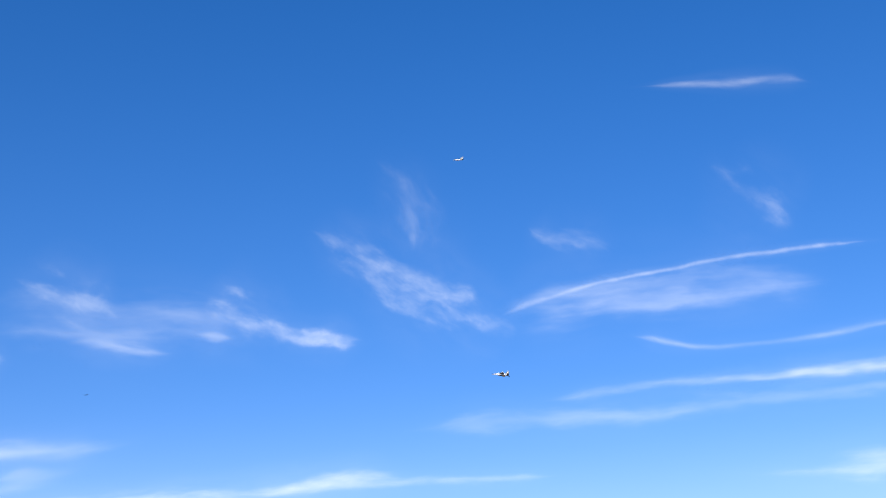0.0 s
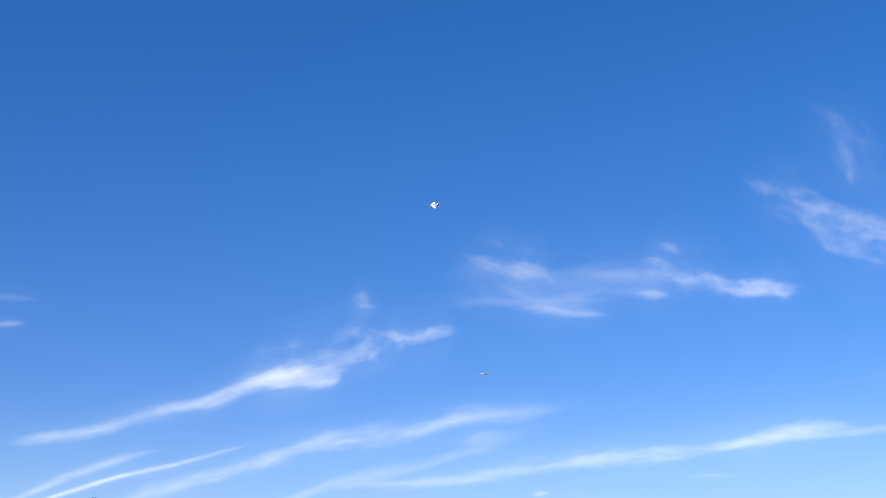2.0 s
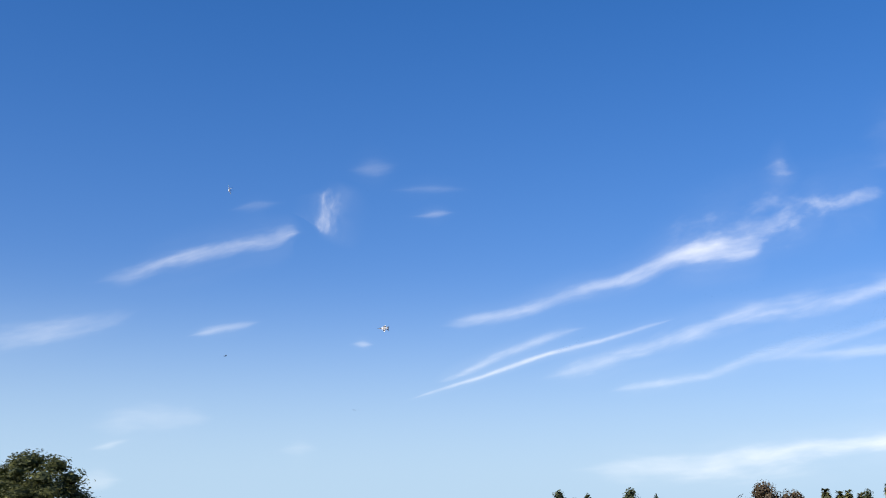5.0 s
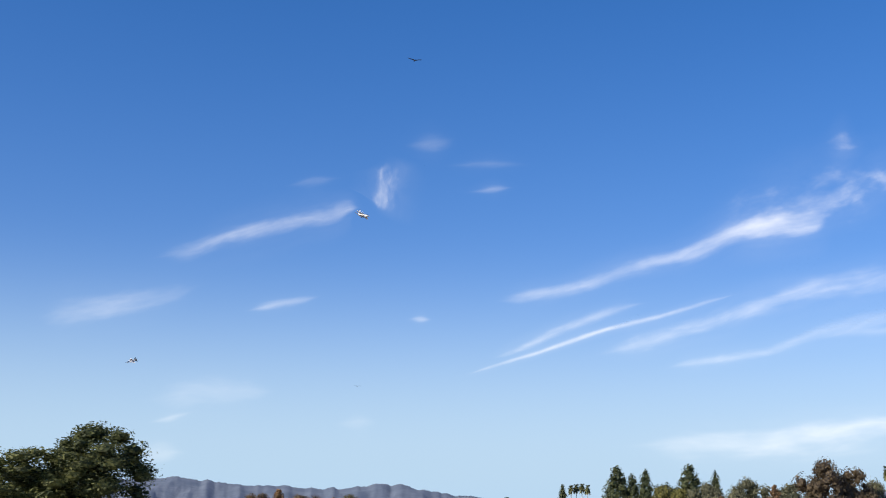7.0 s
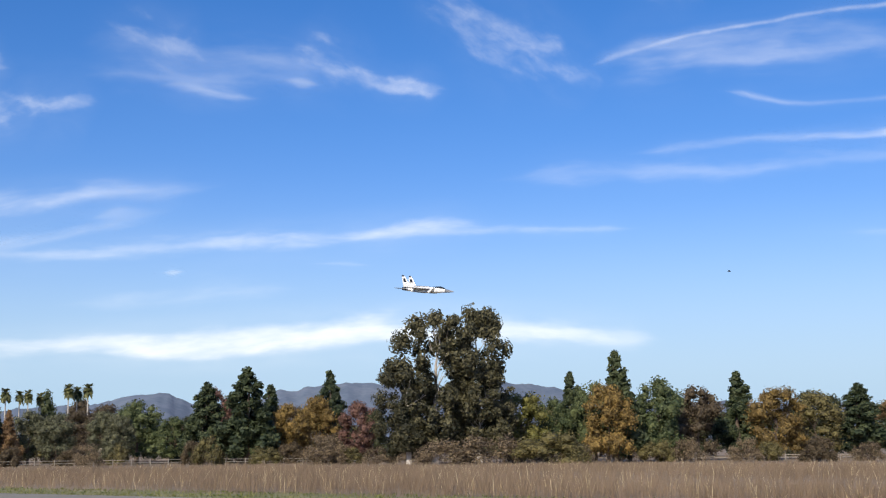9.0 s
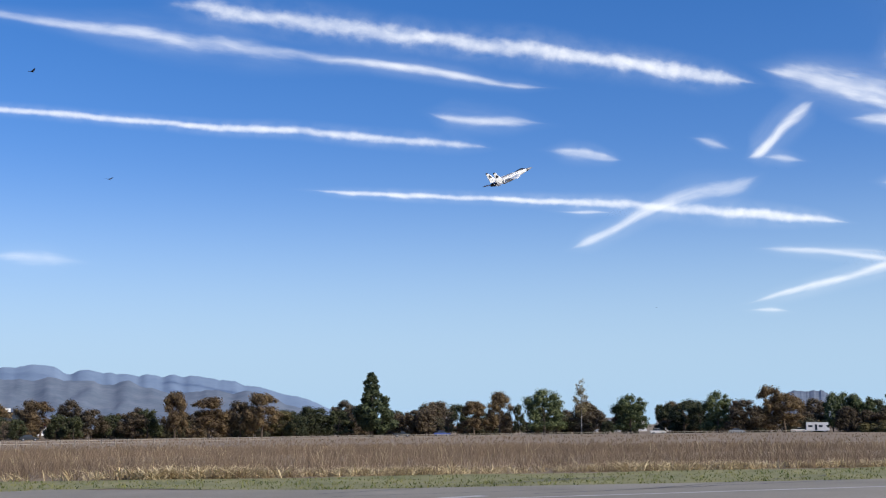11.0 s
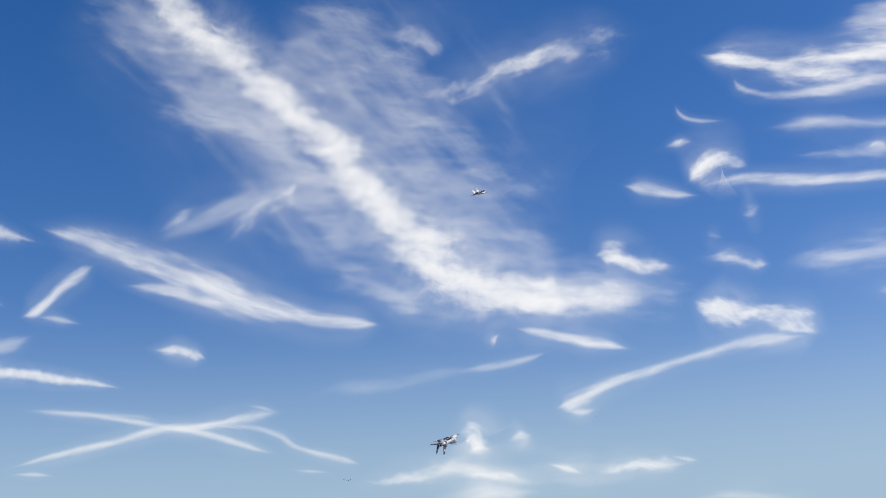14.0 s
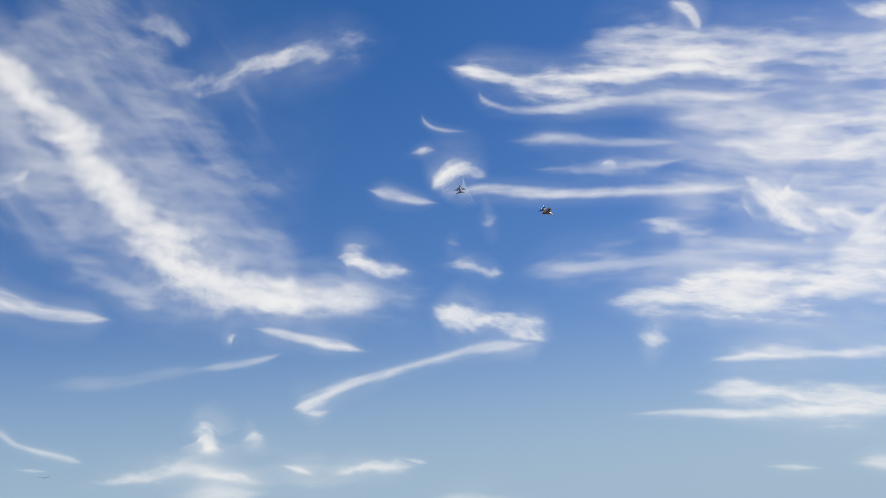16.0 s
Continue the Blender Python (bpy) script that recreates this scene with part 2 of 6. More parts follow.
def tube(bm, p, q, r0, r1, sides=6):
    p, q = Vector(p), Vector(q)
    made = bmesh.ops.create_cone(bm, cap_ends=True, segments=sides, radius1=r0, radius2=r1, depth=(q - p).length)["verts"]
    turn = (q - p).to_track_quat("Z", "Y").to_matrix().to_4x4()
    bmesh.ops.transform(bm, matrix=Matrix.Translation((p + q) / 2) @ turn, verts=made)


def loft(bm, rings):
    """Joins rings of equally many points, and closes both ends."""
    vs = [[bm.verts.new(p) for p in ring] for ring in rings]
    n = len(rings[0])
    for a, b in zip(vs, vs[1:]):
        for i in range(n):
            bm.faces.new((a[i], a[(i + 1) % n], b[(i + 1) % n], b[i]))
    bm.faces.new(vs[0][::-1])
    bm.faces.new(vs[-1])


def thing(name, label, category, group="", kind=""):
    return tagged(new(name), label, category, group, kind)


# ---- sky ----
cloud("streak", [(70.8, 9.7, 0.34, 0.04), (68.2, 10.0, 0.77, 0.13), (66.0, 10.4, 0.77, 0.18), (63.6, 11.2, 0.95, 0.15), (61.0, 11.7, 1.08, 0.18), (59.0, 12.5, 1.29, 0.22), (57.4, 12.8, 1.38, 0.31), (55.3, 13.1, 1.46, 0.26), (53.8, 13.5, 0.95, 0.09)])
cloud("wisp", [(61.3, 11.7, 0.86, 0.07), (58.0, 13.2, 1.72, 0.11), (55.3, 14.0, 1.94, 0.13), (52.7, 14.5, 1.72, 0.15), (50.1, 15.0, 1.51, 0.15), (48.5, 14.9, 0.86, 0.09)])
cloud("wisp", [(55.4, 16.4, 0.86, 0.09), (53.8, 16.2, 1.21, 0.15), (52.4, 16.1, 0.65, 0.07)])
cloud("streak", [(70.2, 7.1, 0.17, 0.07), (68.8, 7.6, 0.43, 0.18), (66.5, 8.5, 0.60, 0.18), (63.8, 9.5, 0.52, 0.13), (61.5, 9.9, 0.34, 0.04)])
cloud("streak", [(71.8, 6.2, 0.13, 0.13), (69.8, 6.8, 0.22, 0.24), (67.4, 7.6, 0.26, 0.29), (64.7, 8.5, 0.30, 0.29), (62.0, 9.1, 0.30, 0.24), (59.7, 9.8, 0.26, 0.18), (57.6, 10.3, 0.13, 0.07)])
cloud("streak", [(66.6, 7.0, 0.43, 0.04), (63.0, 8.0, 0.86, 0.15), (59.9, 8.8, 1.08, 0.18), (56.6, 9.7, 1.21, 0.20), (53.2, 10.3, 1.21, 0.18), (50.1, 10.9, 1.08, 0.15), (46.2, 11.3, 1.08, 0.09), (41.1, 12.2, 1.08, 0.04)])
cloud("streak", [(62.9, 6.6, 0.34, 0.04), (60.4, 7.1, 0.52, 0.13), (57.4, 7.5, 0.52, 0.15), (54.8, 8.2, 0.77, 0.13), (51.4, 9.1, 0.86, 0.11), (47.5, 10.1, 1.08, 0.09), (43.7, 10.6, 0.86, 0.04)])
cloud("streak", [(57.4, 7.7, 0.52, 0.04), (53.2, 8.2, 0.86, 0.11), (49.1, 8.5, 0.95, 0.15), (45.0, 8.9, 1.03, 0.18), (41.2, 9.2, 1.12, 0.22), (37.5, 9.4, 1.21, 0.24), (33.5, 9.8, 1.21, 0.18), (29.4, 9.9, 0.95, 0.04)])
cloud("streak", [(46.8, 7.6, 0.13, 0.09), (45.8, 7.7, 0.34, 0.20), (44.7, 7.8, 0.13, 0.07)])
cloud("streak", [(41.3, 8.2, 0.26, 0.04), (38.1, 8.1, 0.34, 0.09), (35.7, 8.1, 0.26, 0.04)])
cloud("veil", [(53.2, 5.8, 0.60, 0.04), (47.6, 6.5, 0.95, 0.07), (42.5, 7.1, 1.08, 0.07), (37.6, 7.2, 0.86, 0.04)])
cloud("veil", [(65.3, 3.4, 0.60, 0.08), (61.3, 3.5, 1.03, 0.19), (57.3, 3.6, 1.21, 0.30), (53.2, 4.0, 1.12, 0.45), (48.9, 4.3, 1.03, 0.64), (44.6, 4.5, 1.12, 0.75), (40.7, 4.8, 1.21, 0.79), (37.0, 5.1, 1.29, 0.79), (33.8, 5.2, 1.29, 0.75), (29.8, 5.0, 1.21, 0.60), (25.6, 4.7, 1.03, 0.19), (22.7, 4.5, 0.86, 0.08)])
cloud("wisp", [(74.6, 16.6, 0.60, 0.07), (74.4, 15.7, 1.12, 0.20), (74.5, 14.8, 1.21, 0.18), (74.7, 14.1, 1.21, 0.20), (75.1, 13.6, 0.52, 0.07)])
cloud("streak", [(75.4, 13.9, 0.34, 0.07), (76.3, 14.0, 0.69, 0.20), (77.2, 13.6, 1.12, 0.17), (78.5, 13.3, 1.21, 0.15), (80.5, 12.7, 1.21, 0.15), (82.0, 12.2, 1.12, 0.12), (83.7, 11.6, 0.86, 0.07), (86.5, 11.0, 0.86, 0.03)])
cloud("veil", [(74.9, 16.8, 0.52, 0.01), (72.6, 17.0, 0.95, 0.05), (70.3, 17.3, 0.52, 0.01)])
cloud("streak", [(90.9, 7.9, 1.29, 0.07), (88.7, 8.7, 1.38, 0.08), (86.2, 9.3, 1.21, 0.10), (84.1, 9.9, 0.95, 0.07), (81.9, 10.6, 0.43, 0.02)])
cloud("streak", [(81.8, 8.9, 0.26, 0.03), (79.8, 9.4, 0.43, 0.13), (78.3, 9.7, 0.43, 0.09), (76.8, 10.1, 0.26, 0.02)])
cloud("streak", [(74.0, 8.9, 0.17, 0.02), (72.9, 9.0, 0.39, 0.10), (71.9, 9.0, 0.17, 0.02)])
cloud("streak", [(85.8, 3.9, 0.17, 0.03), (83.9, 4.3, 0.43, 0.15), (81.8, 4.9, 0.34, 0.03)])
cloud("veil", [(86.3, 4.7, 0.65, 0.01), (83.3, 5.4, 1.21, 0.07), (80.6, 5.5, 1.08, 0.06), (78.4, 5.7, 0.52, 0.01)])
cloud("veil", [(77.6, 4.2, 0.65, 0.01), (75.6, 4.2, 0.86, 0.05), (73.9, 4.2, 0.43, 0.01)])
cloud("veil", [(86.9, 2.6, 0.52, 0.02), (84.3, 2.8, 0.77, 0.10), (82.2, 2.9, 0.34, 0.02)])
cloud("veil", [(73.6, 15.8, 0.34, 0.01), (69.9, 16.0, 0.60, 0.04), (66.2, 16.0, 0.52, 0.01)])
cloud("streak", [(72.0, 14.7, 0.26, 0.02), (69.6, 14.9, 0.52, 0.07), (68.0, 15.0, 0.26, 0.02)])
cloud("veil", [(80.3, 14.6, 0.34, 0.01), (78.0, 15.0, 0.52, 0.04), (75.7, 15.5, 0.34, 0.01)])
cloud("wisp", [(50.4, 19.0, 1.08, 0.03), (47.8, 18.2, 1.81, 0.09), (45.6, 17.3, 1.72, 0.10), (43.3, 16.9, 0.86, 0.03)])
cloud("streak", [(48.2, 15.7, 0.43, 0.03), (45.4, 15.8, 0.95, 0.14), (43.3, 15.6, 0.77, 0.10), (40.6, 15.6, 0.60, 0.03)])
cloud("wisp", [(41.9, 18.2, 1.08, 0.04), (39.8, 17.5, 1.94, 0.12), (38.0, 16.7, 1.64, 0.12), (36.4, 16.3, 1.12, 0.12), (34.3, 16.1, 1.03, 0.16), (32.2, 15.9, 0.43, 0.06)])
cloud("streak", [(42.0, 16.4, 0.52, 0.03), (40.1, 16.3, 0.69, 0.10), (38.5, 16.1, 0.34, 0.01)])
cloud("veil", [(52.0, 15.8, 1.29, 0.01), (48.7, 16.9, 2.15, 0.04), (44.9, 16.7, 2.37, 0.06), (40.6, 16.7, 2.15, 0.06), (36.4, 16.0, 1.51, 0.01)])
cloud("wisp", [(36.7, 21.2, 0.86, 0.03), (34.6, 20.6, 1.38, 0.07), (32.2, 19.1, 2.15, 0.10), (29.9, 17.7, 2.37, 0.12), (27.9, 16.7, 1.81, 0.13), (26.6, 16.2, 1.21, 0.10), (25.4, 15.6, 0.43, 0.03)])
cloud("wisp", [(32.6, 24.8, 1.08, 0.01), (31.1, 22.6, 1.72, 0.03), (30.5, 20.6, 1.94, 0.04), (30.9, 19.1, 1.29, 0.01)])
cloud("contrail", [(27.6, 16.4, 1.12, 0.06), (25.7, 17.2, 0.60, 0.11), (23.6, 17.7, 0.39, 0.12), (21.0, 18.1, 0.34, 0.14), (18.5, 18.3, 0.34, 0.14), (16.3, 18.5, 0.39, 0.14), (11.9, 18.5, 0.39, 0.14), (7.5, 18.2, 0.39, 0.09)])
cloud("veil", [(28.9, 16.9, 1.55, 0.03), (24.4, 17.1, 2.07, 0.10), (20.6, 17.3, 2.37, 0.10), (17.4, 17.2, 2.37, 0.10), (13.8, 17.0, 2.15, 0.09), (10.0, 16.6, 1.94, 0.03)])
cloud("wisp", [(17.3, 23.8, 1.29, 0.01), (15.2, 21.8, 1.94, 0.05), (13.6, 20.3, 2.15, 0.06), (12.0, 18.9, 1.51, 0.01)])
cloud("wisp", [(33.7, 25.2, 0.86, 0.01), (31.5, 23.4, 1.21, 0.03), (30.4, 22.1, 1.08, 0.03), (28.8, 21.0, 0.77, 0.01)])
cloud("wisp", [(25.5, 21.1, 0.86, 0.03), (24.5, 20.5, 1.12, 0.05), (22.4, 19.6, 1.51, 0.04), (20.4, 18.6, 1.29, 0.01)])
cloud("streak", [(20.9, 26.6, 0.17, 0.03), (17.3, 26.4, 0.34, 0.10), (14.6, 26.1, 0.60, 0.12), (12.2, 25.8, 0.60, 0.10), (10.0, 25.2, 0.26, 0.01)])
cloud("streak", [(21.5, 15.7, 0.34, 0.05), (19.7, 15.2, 0.52, 0.10), (17.7, 14.7, 0.39, 0.07), (14.9, 14.6, 0.39, 0.07), (11.7, 14.7, 0.47, 0.10), (9.6, 14.8, 0.47, 0.10), (6.5, 14.6, 0.43, 0.03)])
cloud("streak", [(27.2, 12.7, 0.52, 0.03), (22.8, 13.1, 0.60, 0.08), (18.9, 13.2, 0.52, 0.10), (15.1, 13.2, 0.47, 0.10), (9.8, 13.3, 0.47, 0.10), (5.6, 13.2, 0.52, 0.05)])
cloud("veil", [(34.0, 11.7, 0.86, 0.01), (28.0, 12.2, 1.03, 0.07), (22.8, 12.1, 0.95, 0.08), (16.5, 12.2, 0.86, 0.08), (10.0, 12.2, 0.77, 0.07), (5.8, 12.1, 0.69, 0.03)])
cloud("streak", [(43.5, 9.2, 0.43, 0.05), (37.1, 9.5, 0.60, 0.12), (32.0, 9.6, 0.52, 0.12), (26.9, 9.6, 0.47, 0.10), (22.3, 9.5, 0.34, 0.01)])
cloud("veil", [(51.4, 10.4, 0.86, 0.05), (49.2, 11.0, 0.86, 0.08), (46.4, 11.3, 0.77, 0.05), (42.6, 12.0, 0.65, 0.01)])
cloud("streak", [(50.5, 9.7, 0.65, 0.05), (48.2, 10.2, 0.65, 0.10), (45.2, 10.6, 0.43, 0.03)])
cloud("feather", [(-94.3, 22.4, 0.34, 0.34), (-96.9, 21.7, 1.03, 1.03), (-99.9, 20.9, 1.21, 1.15), (-102.6, 20.9, 1.29, 1.09), (-105.8, 21.0, 1.72, 0.98), (-109.4, 20.7, 1.94, 0.80), (-112.7, 20.4, 1.94, 0.80), (-115.5, 20.1, 1.72, 0.80), (-120.9, 19.5, 1.72, 0.46)])
cloud("feather", [(-99.4, 21.8, 0.65, 0.09), (-103.2, 22.2, 1.72, 0.45), (-106.4, 22.1, 1.94, 0.54), (-110.3, 21.7, 1.72, 0.41), (-115.6, 20.7, 1.55, 0.36), (-119.8, 20.0, 1.55, 0.09)])
cloud("feather", [(-96.7, 21.3, 0.30, 0.18), (-97.0, 20.4, 0.43, 0.45), (-98.4, 19.9, 0.43, 0.45), (-100.9, 19.8, 0.65, 0.54), (-103.5, 19.8, 0.65, 0.45), (-108.7, 19.5, 0.77, 0.36), (-115.4, 19.1, 0.77, 0.27)])
cloud("wisp", [(-105.3, 24.2, 0.65, 0.36), (-106.9, 23.5, 0.95, 0.81), (-107.4, 22.8, 0.56, 0.63), (-107.6, 22.2, 0.34, 0.18)])
cloud("feather", [(-112.4, 23.5, 1.12, 0.45), (-115.8, 21.9, 1.38, 0.72), (-118.8, 21.1, 1.38, 0.45)])
cloud("feather", [(-106.2, 17.6, 0.52, 0.11), (-108.5, 17.6, 1.29, 0.69), (-111.0, 17.1, 1.64, 0.86), (-115.1, 17.1, 1.94, 0.92), (-119.3, 16.7, 1.94, 0.46)])
cloud("wisp", [(-108.0, 16.4, 0.52, 0.34), (-109.2, 15.6, 1.38, 0.80), (-109.9, 14.5, 1.72, 1.03), (-111.5, 13.7, 1.72, 1.09), (-113.6, 13.1, 1.38, 0.92), (-115.3, 13.3, 1.55, 0.92), (-119.9, 13.6, 2.15, 0.46)])
cloud("feather", [(-102.5, 14.4, 0.52, 0.18), (-105.0, 14.1, 1.38, 0.68), (-106.5, 13.3, 1.38, 0.72), (-108.7, 12.8, 0.77, 0.36), (-112.8, 12.2, 0.77, 0.09)])
cloud("feather", [(-100.1, 11.1, 0.43, 0.11), (-103.5, 10.9, 1.29, 0.86), (-106.5, 11.0, 2.07, 1.26), (-109.7, 10.7, 2.24, 1.38), (-112.6, 10.5, 2.24, 1.38), (-116.0, 10.3, 2.24, 1.15), (-120.5, 10.2, 2.15, 0.46)])
cloud("feather", [(-110.3, 11.6, 0.77, 0.23), (-112.7, 11.7, 1.55, 0.80), (-115.1, 11.7, 1.72, 0.92), (-119.6, 11.5, 1.94, 0.34)])
cloud("veil", [(-96.3, 12.4, 0.86, 0.09), (-100.2, 12.6, 1.46, 0.36), (-104.1, 12.6, 1.72, 0.36), (-107.9, 12.3, 1.72, 0.32), (-112.7, 11.8, 1.72, 0.09)])
cloud("streak", [(-93.6, 16.2, 0.39, 0.18), (-96.6, 16.4, 0.65, 0.45), (-99.5, 16.1, 0.69, 0.54), (-103.2, 15.9, 0.69, 0.54), (-107.0, 15.6, 0.69, 0.41), (-111.3, 15.4, 0.52, 0.09)])
cloud("wisp", [(-93.8, 16.3, 0.43, 0.18), (-94.7, 16.9, 1.21, 0.72), (-95.7, 17.5, 1.38, 0.77), (-96.6, 17.2, 0.86, 0.45), (-97.4, 16.8, 0.34, 0.09)])
cloud("streak", [(-90.6, 16.9, 0.30, 0.18), (-92.0, 16.5, 0.69, 0.54), (-93.6, 16.1, 0.52, 0.45), (-95.5, 15.8, 0.34, 0.09)])
cloud("wisp", [(-92.5, 18.0, 0.39, 0.27), (-94.0, 18.3, 0.39, 0.41), (-95.1, 18.3, 0.30, 0.09)])
cloud("streak", [(-93.9, 20.4, 0.22, 0.18), (-94.2, 19.6, 0.30, 0.32), (-95.1, 19.2, 0.30, 0.27), (-97.3, 19.0, 0.26, 0.05)])
cloud("veil", [(-95.9, 18.6, 0.52, 0.09), (-100.2, 18.5, 0.77, 0.29), (-103.9, 17.9, 0.77, 0.29), (-109.0, 17.6, 0.95, 0.09)])
cloud("feather", [(-97.5, 17.5, 0.52, 0.09), (-100.6, 17.0, 0.77, 0.36), (-104.6, 17.0, 0.77, 0.32), (-108.4, 17.0, 0.52, 0.09)])
cloud("wisp", [(-101.5, 16.9, 0.34, 0.27), (-102.7, 17.0, 0.52, 0.50), (-103.3, 16.5, 0.30, 0.09)])
cloud("feather", [(-102.9, 18.9, 0.52, 0.09), (-107.4, 18.7, 0.95, 0.36), (-111.2, 18.5, 1.12, 0.41), (-115.3, 18.3, 1.12, 0.41), (-120.6, 17.9, 1.12, 0.18)])
cloud("veil", [(-100.8, 18.8, 3.87, 0.06), (-107.2, 17.4, 5.17, 0.31), (-112.1, 16.2, 6.03, 0.56), (-116.8, 15.5, 6.46, 0.69), (-122.3, 15.0, 6.46, 0.38)])
cloud("wisp", [(-89.0, 13.3, 0.43, 0.18), (-90.3, 13.8, 1.08, 0.72), (-91.9, 13.1, 0.95, 0.72), (-94.7, 12.6, 0.43, 0.18)])
cloud("wisp", [(-93.5, 13.1, 0.52, 0.18), (-95.6, 13.1, 0.56, 0.41), (-96.9, 12.7, 0.52, 0.36), (-97.9, 12.5, 0.26, 0.09)])
cloud("wisp", [(-96.0, 15.1, 0.65, 0.18), (-96.9, 15.1, 0.95, 0.36), (-97.8, 15.3, 0.43, 0.09)])
cloud("wisp", [(-94.3, 14.4, 0.43, 0.18), (-95.1, 14.1, 0.52, 0.32), (-96.1, 13.8, 0.26, 0.09)])
cloud("wisp", [(-93.2, 11.5, 0.52, 0.18), (-94.9, 10.9, 1.29, 0.77), (-96.7, 10.2, 1.12, 0.81), (-98.7, 9.8, 1.12, 0.85), (-100.0, 9.2, 0.30, 0.18)])
cloud("streak", [(-99.6, 9.3, 0.34, 0.27), (-97.4, 9.3, 0.69, 0.45), (-95.6, 9.2, 0.69, 0.41), (-93.2, 8.7, 0.52, 0.45), (-91.1, 8.2, 0.60, 0.59), (-89.3, 7.7, 0.77, 0.72), (-88.0, 7.2, 1.03, 0.90), (-86.9, 6.8, 0.52, 0.36)])
cloud("streak", [(-87.0, 6.9, 0.43, 0.27), (-88.5, 6.8, 0.65, 0.63), (-89.9, 7.0, 0.34, 0.09)])
cloud("streak", [(-85.0, 10.9, 0.26, 0.18), (-86.6, 10.4, 0.69, 0.85), (-88.6, 9.9, 0.69, 0.90), (-89.9, 9.7, 0.56, 0.77), (-92.0, 9.1, 0.17, 0.18)])
cloud("streak", [(-80.6, 8.3, 0.26, 0.05), (-84.6, 9.0, 0.47, 0.23), (-86.3, 9.3, 0.39, 0.32), (-87.9, 9.7, 0.22, 0.09)])
cloud("wisp", [(-85.6, 10.6, 0.30, 0.18), (-84.7, 10.2, 0.39, 0.36), (-84.9, 9.4, 0.34, 0.09)])
cloud("wisp", [(-102.6, 9.6, 0.52, 0.18), (-104.0, 9.2, 1.08, 0.77), (-105.8, 8.7, 0.34, 0.09)])
cloud("feather", [(-104.4, 7.9, 0.43, 0.09), (-107.9, 8.0, 1.03, 0.68), (-110.8, 8.0, 1.12, 0.77), (-113.8, 7.7, 0.95, 0.54), (-116.7, 7.4, 0.77, 0.18)])
cloud("feather", [(-103.5, 6.6, 0.52, 0.09), (-107.3, 6.5, 1.29, 0.54), (-110.1, 6.0, 1.51, 0.72), (-113.5, 5.4, 1.29, 0.72), (-117.5, 4.9, 0.95, 0.27)])
cloud("streak", [(-100.5, 5.9, 0.22, 0.09), (-104.7, 5.8, 0.43, 0.54), (-108.4, 5.5, 0.65, 0.54), (-112.6, 5.2, 0.73, 0.36), (-116.4, 4.9, 0.52, 0.09)])
cloud("streak", [(-106.6, 3.4, 0.22, 0.27), (-109.3, 3.1, 0.34, 0.54), (-111.8, 2.9, 0.34, 0.18)])
cloud("streak", [(-110.2, 3.3, 0.30, 0.18), (-113.2, 3.1, 0.77, 0.54), (-116.5, 2.8, 0.69, 0.18)])
cloud("wisp", [(-82.1, 6.0, 0.52, 0.27), (-83.5, 6.2, 1.08, 0.77), (-83.9, 5.6, 1.12, 0.77), (-84.3, 5.0, 0.52, 0.18)])
cloud("wisp", [(-82.7, 5.4, 0.39, 0.27), (-83.8, 5.2, 0.65, 0.63), (-85.2, 5.2, 0.43, 0.18)])
cloud("wisp", [(-84.5, 5.4, 0.52, 0.27), (-85.8, 5.7, 0.86, 0.59), (-86.6, 6.1, 0.39, 0.18)])
cloud("wisp", [(-77.1, 3.8, 0.34, 0.18), (-80.1, 4.3, 0.77, 0.45), (-82.5, 4.5, 0.77, 0.50), (-85.0, 4.1, 0.86, 0.45), (-87.4, 3.5, 0.56, 0.18)])
cloud("veil", [(-79.7, 3.3, 0.86, 0.18), (-84.5, 3.4, 1.21, 0.50), (-88.4, 3.3, 0.65, 0.09)])
cloud("streak", [(-86.1, 4.7, 0.26, 0.18), (-87.7, 4.3, 0.52, 0.54), (-89.1, 3.7, 0.39, 0.18)])
cloud("wisp", [(-88.2, 3.7, 0.39, 0.18), (-90.0, 4.3, 0.69, 0.59), (-92.0, 4.2, 0.69, 0.54), (-94.0, 4.4, 0.30, 0.09)])
cloud("streak", [(-91.4, 4.8, 0.26, 0.27), (-93.0, 4.4, 0.30, 0.27), (-93.8, 4.3, 0.17, 0.09)])
cloud("veil", [(-79.2, 4.2, 1.29, 0.09), (-83.3, 4.5, 1.94, 0.23), (-88.2, 4.2, 1.72, 0.23), (-93.5, 4.0, 1.08, 0.05)])
cloud("veil", [(-90.4, 2.7, 0.86, 0.09), (-95.7, 2.7, 1.03, 0.27), (-100.7, 2.4, 0.86, 0.09)])
cloud("bank", [(-67.8, 27.7, 2.15, 0.66), (-69.5, 26.0, 2.24, 0.81), (-71.4, 24.2, 2.37, 0.85), (-73.9, 22.1, 2.58, 0.85), (-76.6, 20.0, 2.58, 0.90), (-78.7, 17.7, 2.76, 0.95), (-80.7, 15.6, 3.10, 1.00), (-82.9, 13.5, 3.36, 1.09), (-84.9, 12.4, 2.58, 1.19), (-87.5, 11.9, 2.07, 1.09), (-90.1, 11.7, 1.72, 0.66), (-93.8, 11.7, 1.38, 0.19)])
cloud("feather", [(-65.4, 26.3, 2.37, 0.07), (-66.9, 25.1, 2.58, 0.11), (-70.5, 22.5, 3.01, 0.15), (-73.9, 19.4, 3.36, 0.15), (-76.2, 17.0, 3.36, 0.17), (-78.0, 14.4, 3.66, 0.15), (-79.2, 12.9, 1.81, 0.19), (-80.8, 12.1, 1.12, 0.22), (-83.3, 11.7, 0.69, 0.07)])
